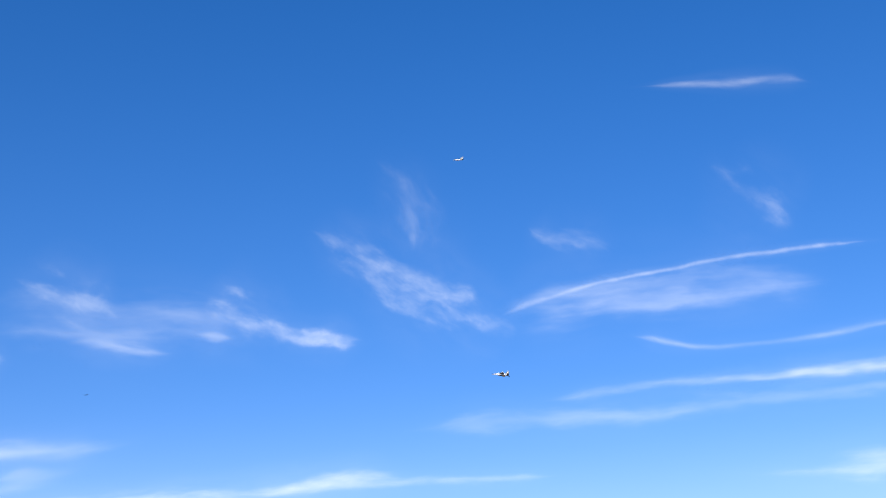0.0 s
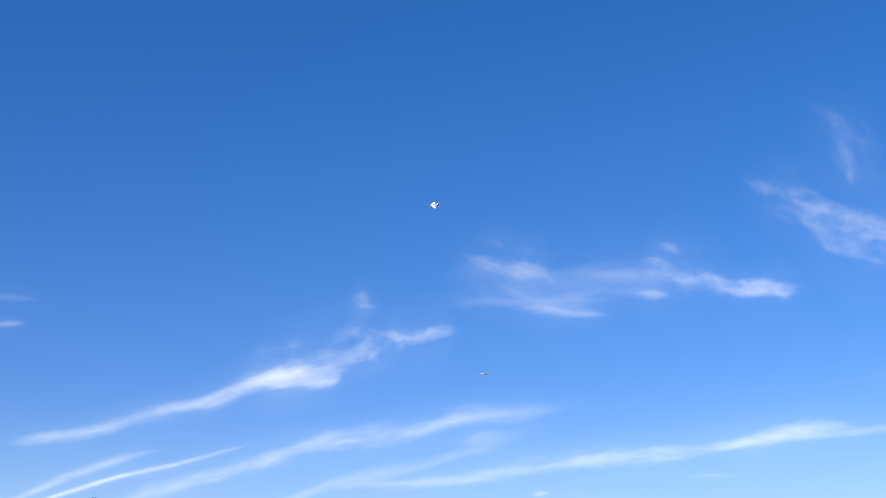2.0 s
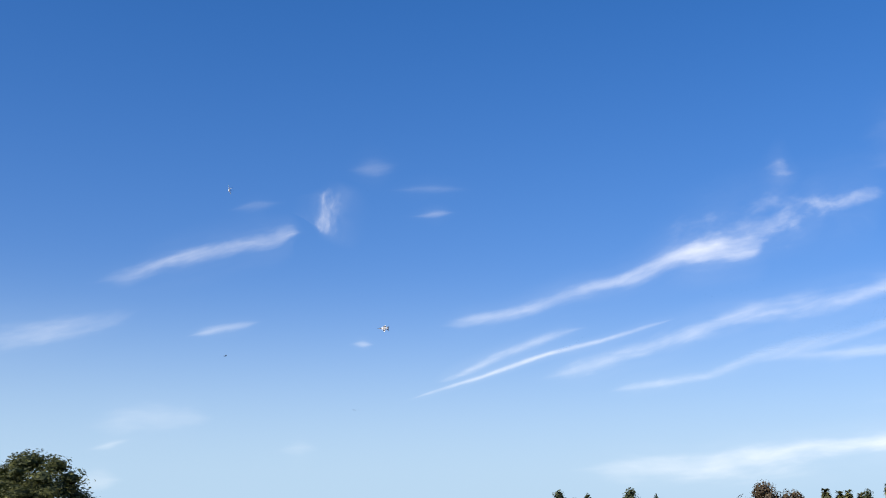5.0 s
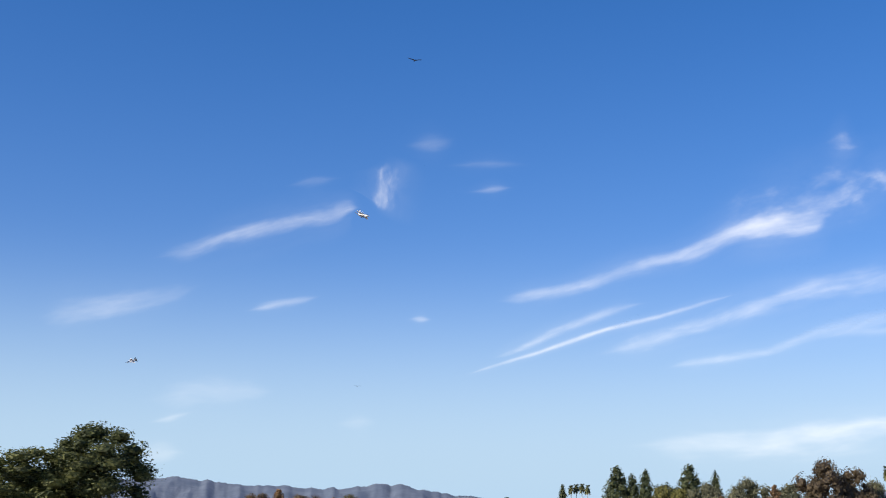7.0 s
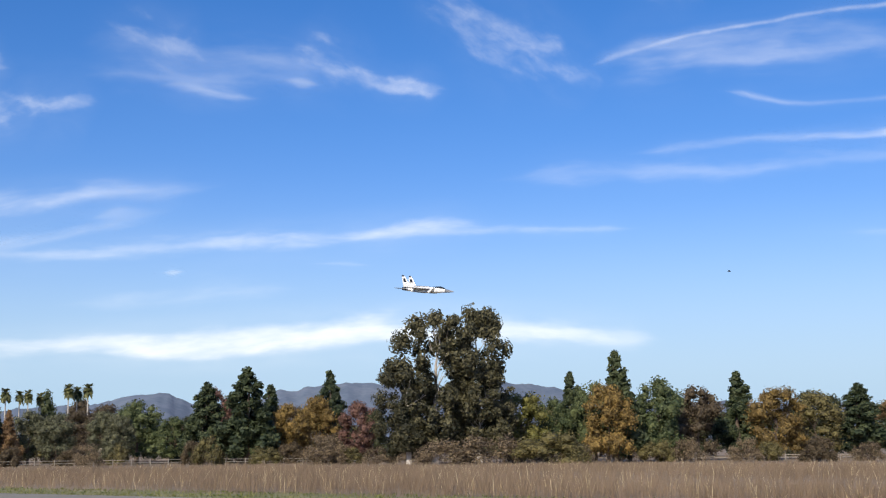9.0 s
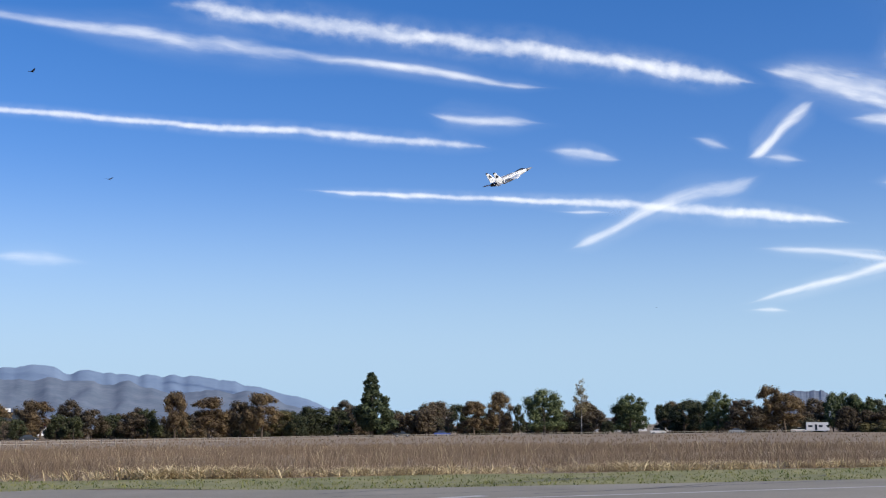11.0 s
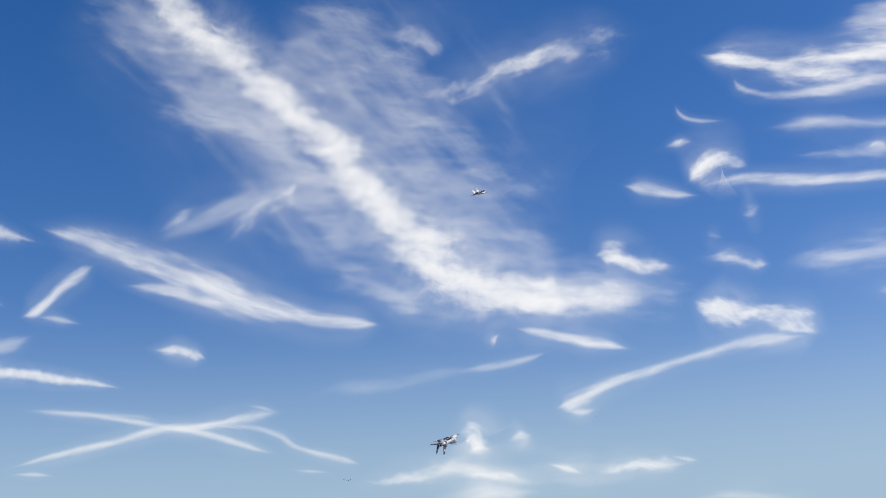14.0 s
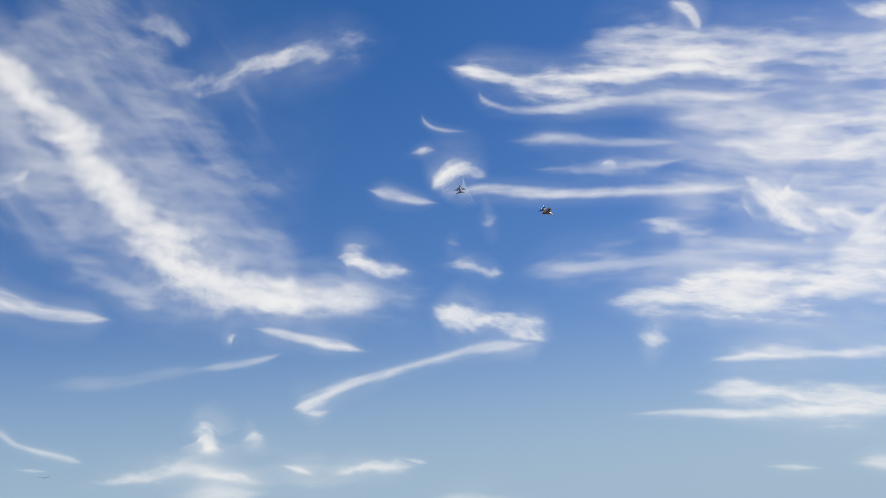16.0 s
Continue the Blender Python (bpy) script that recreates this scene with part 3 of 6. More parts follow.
cloud("veil", [(-65.6, 26.1, 2.58, 0.04), (-68.4, 24.0, 3.23, 0.08), (-71.8, 21.3, 3.66, 0.09), (-74.9, 18.0, 3.87, 0.09), (-77.2, 15.2, 3.87, 0.08), (-79.2, 13.1, 2.58, 0.04)])
cloud("feather", [(-74.9, 26.3, 3.87, 0.07), (-77.3, 24.4, 4.74, 0.13), (-79.9, 21.5, 5.38, 0.14), (-82.5, 18.1, 5.60, 0.14), (-84.6, 15.5, 5.38, 0.14), (-86.6, 13.6, 4.30, 0.15), (-90.2, 12.3, 2.58, 0.07)])
cloud("veil", [(-72.8, 26.7, 5.17, 0.04), (-76.8, 23.4, 6.89, 0.09), (-79.9, 20.0, 7.75, 0.10), (-83.0, 16.6, 7.75, 0.10), (-86.1, 13.9, 5.60, 0.08), (-89.7, 12.4, 2.58, 0.03)])
cloud("feather", [(-85.5, 12.2, 1.72, 0.11), (-89.1, 12.5, 1.94, 0.19), (-92.2, 11.8, 1.94, 0.15), (-96.1, 11.7, 1.51, 0.04)])
cloud("wisp", [(-81.3, 20.6, 0.56, 0.14), (-83.5, 21.4, 1.12, 0.38), (-85.9, 22.2, 1.29, 0.43), (-88.5, 22.8, 1.46, 0.47), (-90.7, 23.2, 1.29, 0.33), (-94.2, 23.5, 0.77, 0.05)])
cloud("wisp", [(-79.5, 23.9, 0.86, 0.10), (-81.4, 24.2, 1.08, 0.28), (-82.7, 23.4, 0.86, 0.19), (-83.2, 22.7, 0.52, 0.05)])
cloud("wisp", [(-72.0, 14.1, 0.77, 0.11), (-73.6, 16.0, 0.86, 0.26), (-75.3, 17.2, 1.03, 0.38), (-76.6, 17.8, 0.77, 0.22)])
cloud("wisp", [(-68.3, 14.8, 0.52, 0.08), (-70.4, 16.1, 0.77, 0.26), (-71.8, 16.7, 0.52, 0.08)])
cloud("veil", [(-68.3, 14.6, 1.08, 0.07), (-70.9, 15.5, 1.51, 0.21), (-73.6, 16.7, 1.51, 0.21), (-76.4, 17.9, 1.08, 0.07)])
cloud("streak", [(-63.1, 15.9, 0.52, 0.22), (-66.0, 15.1, 0.95, 0.45), (-68.3, 14.4, 1.29, 0.64), (-70.9, 13.5, 1.72, 0.64), (-73.5, 12.4, 1.55, 0.71), (-76.3, 11.4, 1.03, 0.79), (-78.6, 11.1, 0.86, 0.79), (-80.3, 11.1, 0.26, 0.30)])
cloud("streak", [(-67.0, 13.1, 0.34, 0.30), (-69.3, 12.9, 0.52, 0.52), (-71.9, 12.3, 0.73, 0.52), (-75.0, 11.4, 0.65, 0.30)])
cloud("streak", [(-67.2, 14.1, 0.60, 0.22), (-66.2, 13.6, 0.77, 0.38), (-65.2, 12.8, 0.82, 0.45), (-64.3, 11.9, 0.77, 0.52), (-63.3, 11.5, 0.34, 0.22)])
cloud("streak", [(-63.4, 11.8, 0.43, 0.30), (-65.4, 11.5, 0.39, 0.30), (-67.0, 11.2, 0.17, 0.08)])
cloud("streak", [(-65.2, 11.2, 0.43, 0.11), (-63.2, 10.4, 0.69, 0.26), (-61.2, 10.2, 0.86, 0.38), (-59.5, 9.6, 0.65, 0.49), (-57.9, 8.8, 0.56, 0.49), (-56.5, 8.2, 0.52, 0.41), (-55.0, 7.6, 0.30, 0.22)])
cloud("wisp", [(-68.4, 10.3, 0.26, 0.15), (-70.3, 10.2, 0.56, 0.56), (-71.3, 9.9, 0.47, 0.56), (-72.0, 9.5, 0.22, 0.08)])
cloud("streak", [(-62.0, 4.9, 0.22, 0.22), (-64.7, 5.5, 0.39, 0.56), (-67.2, 6.1, 0.47, 0.60), (-69.7, 6.7, 0.56, 0.64), (-71.3, 6.8, 0.60, 0.64), (-73.8, 7.3, 0.65, 0.38), (-75.9, 7.4, 0.34, 0.08)])
cloud("streak", [(-63.2, 7.7, 0.30, 0.15), (-66.7, 7.4, 0.39, 0.30), (-69.2, 7.0, 0.47, 0.41), (-71.2, 6.6, 0.52, 0.52), (-73.3, 6.0, 0.52, 0.52), (-75.6, 5.3, 0.30, 0.22)])
cloud("streak", [(-70.7, 6.8, 0.34, 0.22), (-73.3, 6.8, 0.43, 0.38), (-74.8, 6.4, 0.39, 0.38), (-75.8, 5.7, 0.34, 0.38), (-77.8, 5.1, 0.39, 0.38), (-79.0, 4.8, 0.17, 0.08)])
cloud("streak", [(-72.7, 7.9, 0.22, 0.15), (-74.3, 7.5, 0.30, 0.30), (-75.6, 7.2, 0.17, 0.08)])
cloud("streak", [(-74.5, 4.9, 0.17, 0.15), (-76.3, 4.7, 0.26, 0.30), (-78.0, 4.5, 0.17, 0.08)])
cloud("streak", [(-62.5, 4.9, 0.22, 0.15), (-64.5, 4.9, 0.26, 0.26), (-66.0, 4.7, 0.17, 0.08)])
cloud("streak", [(-60.6, 12.8, 0.26, 0.08), (-62.2, 12.4, 0.43, 0.22), (-63.7, 11.8, 0.34, 0.08)])
cloud("veil", [(-74.3, 7.8, 0.60, 0.02), (-78.7, 8.4, 0.77, 0.10), (-82.1, 8.7, 0.60, 0.09), (-85.1, 9.2, 0.43, 0.02)])
cloud("veil", [(-62.8, 7.7, 0.22, 0.06), (-65.4, 7.5, 0.30, 0.22), (-68.7, 7.2, 0.30, 0.17), (-70.1, 7.0, 0.22, 0.06)])
cloud("streak", [(-53.8, 12.4, 0.34, 0.11), (-55.8, 12.2, 0.56, 0.25), (-57.6, 11.9, 0.39, 0.20), (-58.6, 11.7, 0.17, 0.06)])
cloud("contrail", [(-35.6, 18.8, 1.43, 0.33), (-39.9, 18.4, 1.27, 0.48), (-45.1, 17.9, 1.27, 0.48), (-49.9, 17.3, 1.20, 0.52), (-53.6, 16.9, 1.32, 0.59), (-56.2, 16.5, 1.27, 0.59), (-59.3, 15.9, 1.14, 0.59), (-62.5, 15.2, 0.97, 0.55), (-66.0, 14.5, 0.22, 0.30)])
cloud("streak", [(-24.4, 17.5, 0.29, 0.15), (-30.0, 17.6, 0.40, 0.24), (-33.7, 17.4, 0.68, 0.37), (-37.4, 17.2, 1.09, 0.36), (-41.2, 16.8, 1.03, 0.26), (-44.1, 16.5, 0.75, 0.21), (-46.5, 16.3, 0.52, 0.46), (-50.4, 15.8, 0.52, 0.52), (-53.5, 15.3, 0.37, 0.41), (-56.3, 15.0, 0.11, 0.18)])
cloud("contrail", [(-21.4, 13.4, 0.35, 0.22), (-30.2, 13.6, 0.43, 0.53), (-35.0, 13.5, 0.46, 0.58), (-40.0, 13.3, 0.52, 0.61), (-42.8, 13.3, 0.57, 0.65), (-46.5, 13.0, 0.63, 0.53), (-50.4, 12.7, 0.63, 0.38), (-53.5, 12.3, 0.35, 0.15)])
cloud("contrail", [(-53.8, 12.4, 0.35, 0.11), (-56.6, 12.2, 0.63, 0.33), (-58.6, 11.7, 0.29, 0.11)])
cloud("contrail", [(-42.1, 10.7, 0.22, 0.18), (-45.7, 10.5, 0.37, 0.58), (-50.3, 10.3, 0.43, 0.65), (-54.2, 10.1, 0.46, 0.67), (-58.1, 9.8, 0.68, 0.65), (-60.6, 9.5, 0.86, 0.67), (-64.3, 9.1, 0.75, 0.65), (-66.7, 8.8, 0.52, 0.59), (-68.9, 8.4, 0.15, 0.30)])
cloud("streak", [(-53.7, 9.7, 0.17, 0.15), (-56.5, 9.5, 0.26, 0.45), (-58.8, 9.4, 0.22, 0.30)])
cloud("streak", [(-48.3, 14.3, 0.35, 0.10), (-50.4, 13.9, 0.75, 0.45), (-53.0, 13.7, 0.63, 0.42), (-56.4, 13.3, 0.22, 0.10)])
cloud("veil", [(-28.2, 7.3, 0.61, 0.30), (-31.8, 7.3, 0.61, 0.25), (-36.4, 7.1, 0.49, 0.05)])
cloud("veil", [(20.2, 9.2, 0.92, 0.09), (10.2, 8.9, 1.22, 0.26), (-0.1, 9.1, 1.22, 0.26), (-10.1, 8.5, 0.92, 0.09)])
cloud("streak", [(22.7, 13.5, 0.57, 0.09), (12.8, 13.2, 0.75, 0.34), (2.4, 13.0, 0.68, 0.34), (-7.8, 12.0, 0.46, 0.09)])


# ---- ground, runway, field ----
earth = surface("dry_earth_and_dead_grass", (0.13, 0.095, 0.062), (0.26, 0.195, 0.12), 0.95, 0.05, 2.5, 0.6)
asphalt = surface("worn_grey_asphalt", (0.155, 0.142, 0.115), (0.25, 0.228, 0.185), 0.9, 0.3, 22.0, 0.35)
sealant = surface("dark_crack_sealant", (0.03, 0.03, 0.03), (0.06, 0.06, 0.06), 0.7, 2.0, 30.0, 0.1)
paint = surface("faded_yellow_paint", (0.46, 0.41, 0.27), (0.68, 0.62, 0.43), 0.8, 1.2, 18.0, 0.1)
white_paint = surface("faded_white_paint", (0.25, 0.25, 0.24), (0.5, 0.5, 0.48), 0.8, 0.8, 12.0, 0.1)
turf = surface("short_green_turf", (0.09, 0.105, 0.032), (0.26, 0.235, 0.105), 0.95, 0.5, 9.0, 0.5)
EDGE = [(-420, 31.5), (-60, 31.0), (5, 31.0), (14, 31.4), (21.5, 31.0), (24.0, 24.4), (34.3, 16.8), (60, -1.5), (140, -58)]


def edge_y(x):
    return float(np.interp(x, [p[0] for p in EDGE], [p[1] for p in EDGE]))


def ground_z(x, y):
    """The field falls gently away from the runway."""
    f = min(1, max(0, (math.hypot(x, y) - 48) / 170))
    return -1.35 * f * f * (3 - 2 * f) if y > edge_y(x) - 5 else 0.0


n = 220
coords = [math.copysign(4700 * abs(i / (n / 2)) ** 3, i) for i in range(-n // 2, n // 2 + 1)]
ground = mesh_object("ground", [(x, y, ground_z(x, y)) for y in coords for x in coords],
                     [(j * (n + 1) + i, j * (n + 1) + i + 1, (j + 1) * (n + 1) + i + 1, (j + 1) * (n + 1) + i) for j in range(n) for i in range(n)], earth)
tagged(ground, "wide flat dry brown field of dead grass and earth", "ground", kind="structure")

bm = bmesh.new()
xs = np.linspace(-420, 140, 141)
tops = [bm.verts.new((x, edge_y(x) + 0.12 * math.sin(x * 1.7) + 0.08 * math.sin(x * 4.1), 0.03)) for x in xs]
backs = [bm.verts.new((x, -90, 0.03)) for x in xs]
for i in range(len(xs) - 1):
    bm.faces.new((backs[i], backs[i + 1], tops[i + 1], tops[i]))
feet = [bm.verts.new((v.co.x, v.co.y, 0.0)) for v in tops]
for i in range(len(xs) - 1):
    bm.faces.new((tops[i], tops[i + 1], feet[i + 1], feet[i]))
runway = tagged(part("runway", bm, asphalt, flat=True), "worn grey asphalt runway with cracks and faded lines", "runway", kind="structure")


def stripe(name, material, p, q, width, wobble, label, z=0.036):
    p, q, bm = Vector((*p, z)), Vector((*q, z)), bmesh.new()
    along = (q - p).normalized()
    side, last, N = Vector((-along.y, along.x, 0)), None, 60
    for i in range(N + 1):
        c = p.lerp(q, i / N) + side * wobble * noise.noise((i * 0.35, p.x, p.y)) * 6
        w = width * (0.8 + 0.35 * noise.noise((i * 0.6, q.x, 3)))
        pair = bm.verts.new(c - side * w / 2), bm.verts.new(c + side * w / 2)
        if last:
            bm.faces.new((last[0], pair[0], pair[1], last[1]))
        last = pair
    return part(name, bm, material, runway, label, flat=True)


stripe("painted_line", paint, (2, 22.6), (60, -6.2), 0.75, 0.01, "faded yellow edge line")
stripe("painted_line", white_paint, (9.5, 25.5), (40, 9.0), 0.28, 0.01, "faint worn white line", 0.034)
stripe("painted_line", white_paint, (12, 20.5), (24, 19.0), 0.5, 0.01, "faint worn white patch", 0.034)
for i in range(16):
    x, y = random.uniform(-20, 32), random.uniform(16, 29)
    stripe("crack", sealant, (x, y), (x + random.uniform(5, 16), y + random.uniform(-5, 1.5)), random.uniform(0.05, 0.14), 0.03, "", 0.035)
for i in range(5):
    x, y = random.uniform(-4, 14), random.uniform(18, 27)
    stripe("crack", sealant, (x, y), (x + random.uniform(0.8, 2), y + random.uniform(-.3, .3)), random.uniform(0.3, 0.5), 0.02, "dark tar patch", 0.037)

bm = bmesh.new()
row = [(x, edge_y(x) - 0.2, edge_y(x) + (4.0 + 4.5 * min(1, max(0, (x + 5) / 25))) * (1.3 if x > 23 else 1) + 0.7 * math.sin(x * 0.8)) for x in np.linspace(-420, 120, 270)]
low, high = [bm.verts.new((x, a, 0.012)) for x, a, b in row], [bm.verts.new((x, b, 0.012)) for x, a, b in row]
for i in range(len(row) - 1):
    bm.faces.new((low[i], low[i + 1], high[i + 1], high[i]))
tagged(part("grass_verge", bm, turf, flat=True), "strip of short green and yellowing turf beside the runway", "verge", kind="structure")


def blades(name, spots, height, width, lean, material, label, category, count=3):
    """Upright tapering stalks at spots (x, y, size), as one mesh of stuff."""
    rng = np.random.default_rng(5)
    S = np.repeat(np.array(spots), count, axis=0)
    N = len(S)
    turn = rng.uniform(0, 2 * np.pi, N)
    base = S[:, :2] + rng.normal(0, 0.10, (N, 2)) * S[:, 2:3]
    h = height * S[:, 2] * rng.uniform(0.55, 1.15, N)
    w = width * S[:, 2]
    tip = base + rng.normal(0, lean, (N, 2)) * h[:, None]
    d = np.c_[np.cos(turn), np.sin(turn)] * w[:, None] / 2
    mid = base + (tip - base) * 0.4
    z = np.array([[ground_z(x, y)] for x, y in base])
    h = h + z[:, 0]
    V = np.concatenate([np.c_[base - d * 0.6, z], np.c_[base + d * 0.6, z], np.c_[mid + d, z + (h[:, None] - z) * 0.55], np.c_[mid - d, z + (h[:, None] - z) * 0.55], np.c_[tip, h[:, None]]], axis=1).reshape(-1, 3)
    k = np.arange(N)[:, None] * 5
    F = [tuple(f) for f in k + np.array([0, 1, 2, 3])] + [tuple(f) for f in k + np.array([3, 2, 4])]
    return tagged(mesh_object(name, V.tolist(), F, material), label, category, kind="stuff")


dead = surface("dead_weed_stalks", (0.155, 0.11, 0.072), (0.30, 0.218, 0.14), 0.95, 0.09, 2.0, 0, per_island=0.35, translucent=0.25)
straw = surface("pale_straw", (0.40, 0.31, 0.17), (0.66, 0.55, 0.34), 0.9, 1.0, 12.0, 0, per_island=0.5, translucent=0.2)
green = surface("fresh_grass_blades", (0.08, 0.112, 0.025), (0.26, 0.25, 0.085), 0.9, 0.6, 5.0, 0, per_island=0.5, translucent=0.3)
rng = np.random.default_rng(11)


def field_spots(count, near, far, size0, size1, lo=-75, hi=75):
    spots = []
    while len(spots) < count:
        yaw, d = rng.uniform(lo, hi), near + (far - near) * rng.uniform() ** 1.6
        p = way(yaw, 0) * d
        patch = noise.noise((p.x * 0.05, p.y * 0.05, 2)) + 0.5 * noise.noise((p.x * 0.2, p.y * 0.2, 7))
        if p.y > edge_y(p.x) + 4.5 + 5.0 * min(1, max(0, (p.x + 5) / 25)) * (1.25 if p.x > 23 else 1) and rng.uniform() < 0.75 + patch:
            spots.append((p.x, p.y, size0 + (size1 - size0) * d / far + 0.25 * patch))
    return spots


blades("dead_weeds", field_spots(30000, 33, 95, 0.66, 0.95), 0.74, 0.013, 0.3, dead, "dense brown dead weeds standing in the field", "weeds", 6)
blades("dead_weeds", field_spots(22000, 85, 330, 0.8, 1.0), 0.5, 0.06, 0.3, dead, "dense brown dead weeds in the far field", "weeds", 4)
blades("straw_stalks", field_spots(2600, 34, 110, 0.8, 1.0), 0.8, 0.016, 0.28, straw, "pale straw stalks scattered among brown weeds", "weeds", 2)
verge = []
for i in range(9000):
    x = rng.uniform(-50, 70)
    verge.append((x, edge_y(x) + rng.uniform(0.0, 1) ** 1.3 * (5 + 4.5 * min(1, max(0, (x + 5) / 25))), rng.uniform(0.4, 1.2)))
blades("verge_grass", verge, 0.09, 0.03, 0.6, green, "short tufts of green grass on the runway verge", "grass", 3)
heap = []
for cx, length, rise in ((9, 6, 1.0), (14.5, 3, 1.4), (19, 5, 1.0), (27.5, 4, 1.2), (33, 5, 0.9), (41, 6, 1.0), (48, 5, .9), (2, 4, .8), (-6, 6, .7)):
    for i in range(420):
        x = cx + rng.normal(0, length / 3)
        off = (5.2 + 5.0 * min(1, max(0, (x + 5) / 25))) * (1.2 if x > 23 else 1)
        heap.append((x, edge_y(x) + off + rng.normal(0, 0.5), rng.uniform(0.5, 1.1) * rise))
blades("cut_straw", heap, 0.36, 0.045, 1.5, straw, "heaps of cut pale straw along the field edge", "straw", 5)

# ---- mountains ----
# aerial haze is mixed into these base colours, paler blue for the far crest
rock_near = surface("haze_tinted_chaparral", (0.07, 0.102, 0.15), (0.148, 0.178, 0.22), 1.0, 0.012, 0.06, 0.0, stretch=(1, 1, 0.6))
rock_far = surface("haze_tinted_mountains", (0.12, 0.182, 0.275), (0.165, 0.228, 0.32), 1.0, 0.008, 0.04, 0.0)
RIDGE_WEST = [(93.57, 0.78), (89.37, 1.34), (84.88, 1.69), (83.49, 1.75), (81.10, 1.50), (77.70, 1.38), (75.97, 1.36), (74.25, 1.66), (72.74, 1.35), (70.22, 1.07), (68.96, 0.89), (67.20, 0.82), (62.69, 0.52)]
RIDGE_NORTH = [(57.05, 0.86), (52.65, 1.63), (49.14, 1.82), (47.62, 2.19), (46.10, 2.36), (44.83, 1.92), (43.32, 1.66), (40.77, 2.46), (38.00, 2.76), (36.75, 2.79), (34.53, 2.44), (30.88, 2.77), (29.22, 2.56), (25.11, 1.91), (18.69, 1.66), (11.10, 1.69)]
RIDGE_EAST_NEAR = [(4.98, 0.65), (-0.87, 1.06), (-6.60, 1.27), (-13.40, 1.43), (-19.27, 1.63), (-25.78, 1.86), (-28.08, 2.16), (-30.44, 2.07), (-33.34, 2.10), (-35.32, 1.88), (-36.06, 2.00), (-37.81, 1.42), (-39.32, 1.62), (-41.60, 1.48), (-44.40, 1.04), (-46.68, 0.57)]
RIDGE_EAST_FAR = [(-3.62, 0.96), (-9.85, 1.51), (-15.26, 1.96), (-21.35, 2.11), (-25.77, 2.29), (-26.91, 2.44), (-27.61, 2.23), (-29.49, 2.17), (-30.67, 2.59), (-32.48, 2.70), (-33.58, 2.33), (-33.95, 2.50), (-35.81, 2.28), (-37.56, 2.28), (-39.57, 2.15), (-41.35, 1.81), (-42.87, 1.40), (-44.90, 0.98), (-47.95, 0.43)]
HILL_EAST = [(-63.55, 0.43), (-64.71, 1.09), (-65.40, 1.36), (-65.85, 1.43), (-66.40, 1.30), (-67.15, 1.01), (-68.42, 0.39)]


def range_of_hills(name, ridge, distance, material, label, rough=1.0):
    """Hills under a crest given by a few (yaw, elevation), with spurs and gullies."""
    ridge = sorted(ridge)
    yaws = np.linspace(ridge[0][0], ridge[-1][0], 320)
    crest = np.interp(yaws, [p[0] for p in ridge], [p[1] for p in ridge])
    verts, faces, M = [], [], 16
    for i, (yaw, el) in enumerate(zip(yaws, crest)):
        h = max(distance * math.tan(radians(el)), 0) + 2 + 9 * noise.fractal((yaw * 1.3, distance, 0), 0.8, 2.0, 4)
        taper = min(1, min(i, len(yaws) - 1 - i) / 30)
        for j in range(M + 1):
            f = j / M
            gully = noise.fractal((yaw * 0.8 + f * 1.3, f * 2.6 - yaw * 0.1, distance), 0.8, 2.1, 5)
            gully *= rough
            d = distance - 900 * (1 - f) + 90 * gully * f * (1 - f) * 4
            verts.append(way(yaw, 0) * d + Vector((0, 0, max(h * taper * (f ** 1.25 + 0.36 * gully * f * (1 - f) * 3), -2) if j else -5)))
        if i:
            a, b = (i - 1) * (M + 1), i * (M + 1)
            faces += [(b + j, a + j, a + j + 1, b + j + 1) for j in range(M)]
    return tagged(mesh_object(name, verts, faces, material, smooth=True), label, "mountains", kind="structure")


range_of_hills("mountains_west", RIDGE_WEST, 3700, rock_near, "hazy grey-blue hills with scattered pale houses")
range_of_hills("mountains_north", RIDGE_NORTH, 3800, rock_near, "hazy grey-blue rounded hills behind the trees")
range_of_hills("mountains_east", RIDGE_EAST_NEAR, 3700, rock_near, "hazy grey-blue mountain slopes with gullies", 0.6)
range_of_hills("mountains_far_east", RIDGE_EAST_FAR, 4690, rock_far, "distant mountain crest tinted pale blue for haze", 0.08)
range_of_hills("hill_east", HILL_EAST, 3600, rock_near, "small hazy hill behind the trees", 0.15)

# ---- trees ----
bark = surface("grey_brown_bark", (0.07, 0.05, 0.035), (0.17, 0.13, 0.1), 0.95, 1.5, 14.0, 0.5, stretch=(1, 1, 0.2))
pale_bark = surface("pale_smooth_bark", (0.3, 0.27, 0.23), (0.52, 0.48, 0.42), 0.85, 1.5, 10.0, 0.3, stretch=(1, 1, 0.3))


def leaf(name, low, high):
    return surface(name, low, high, 0.7, 0.25, 2.0, 0, per_object=0.35, per_island=0.8, translucent=0.22)


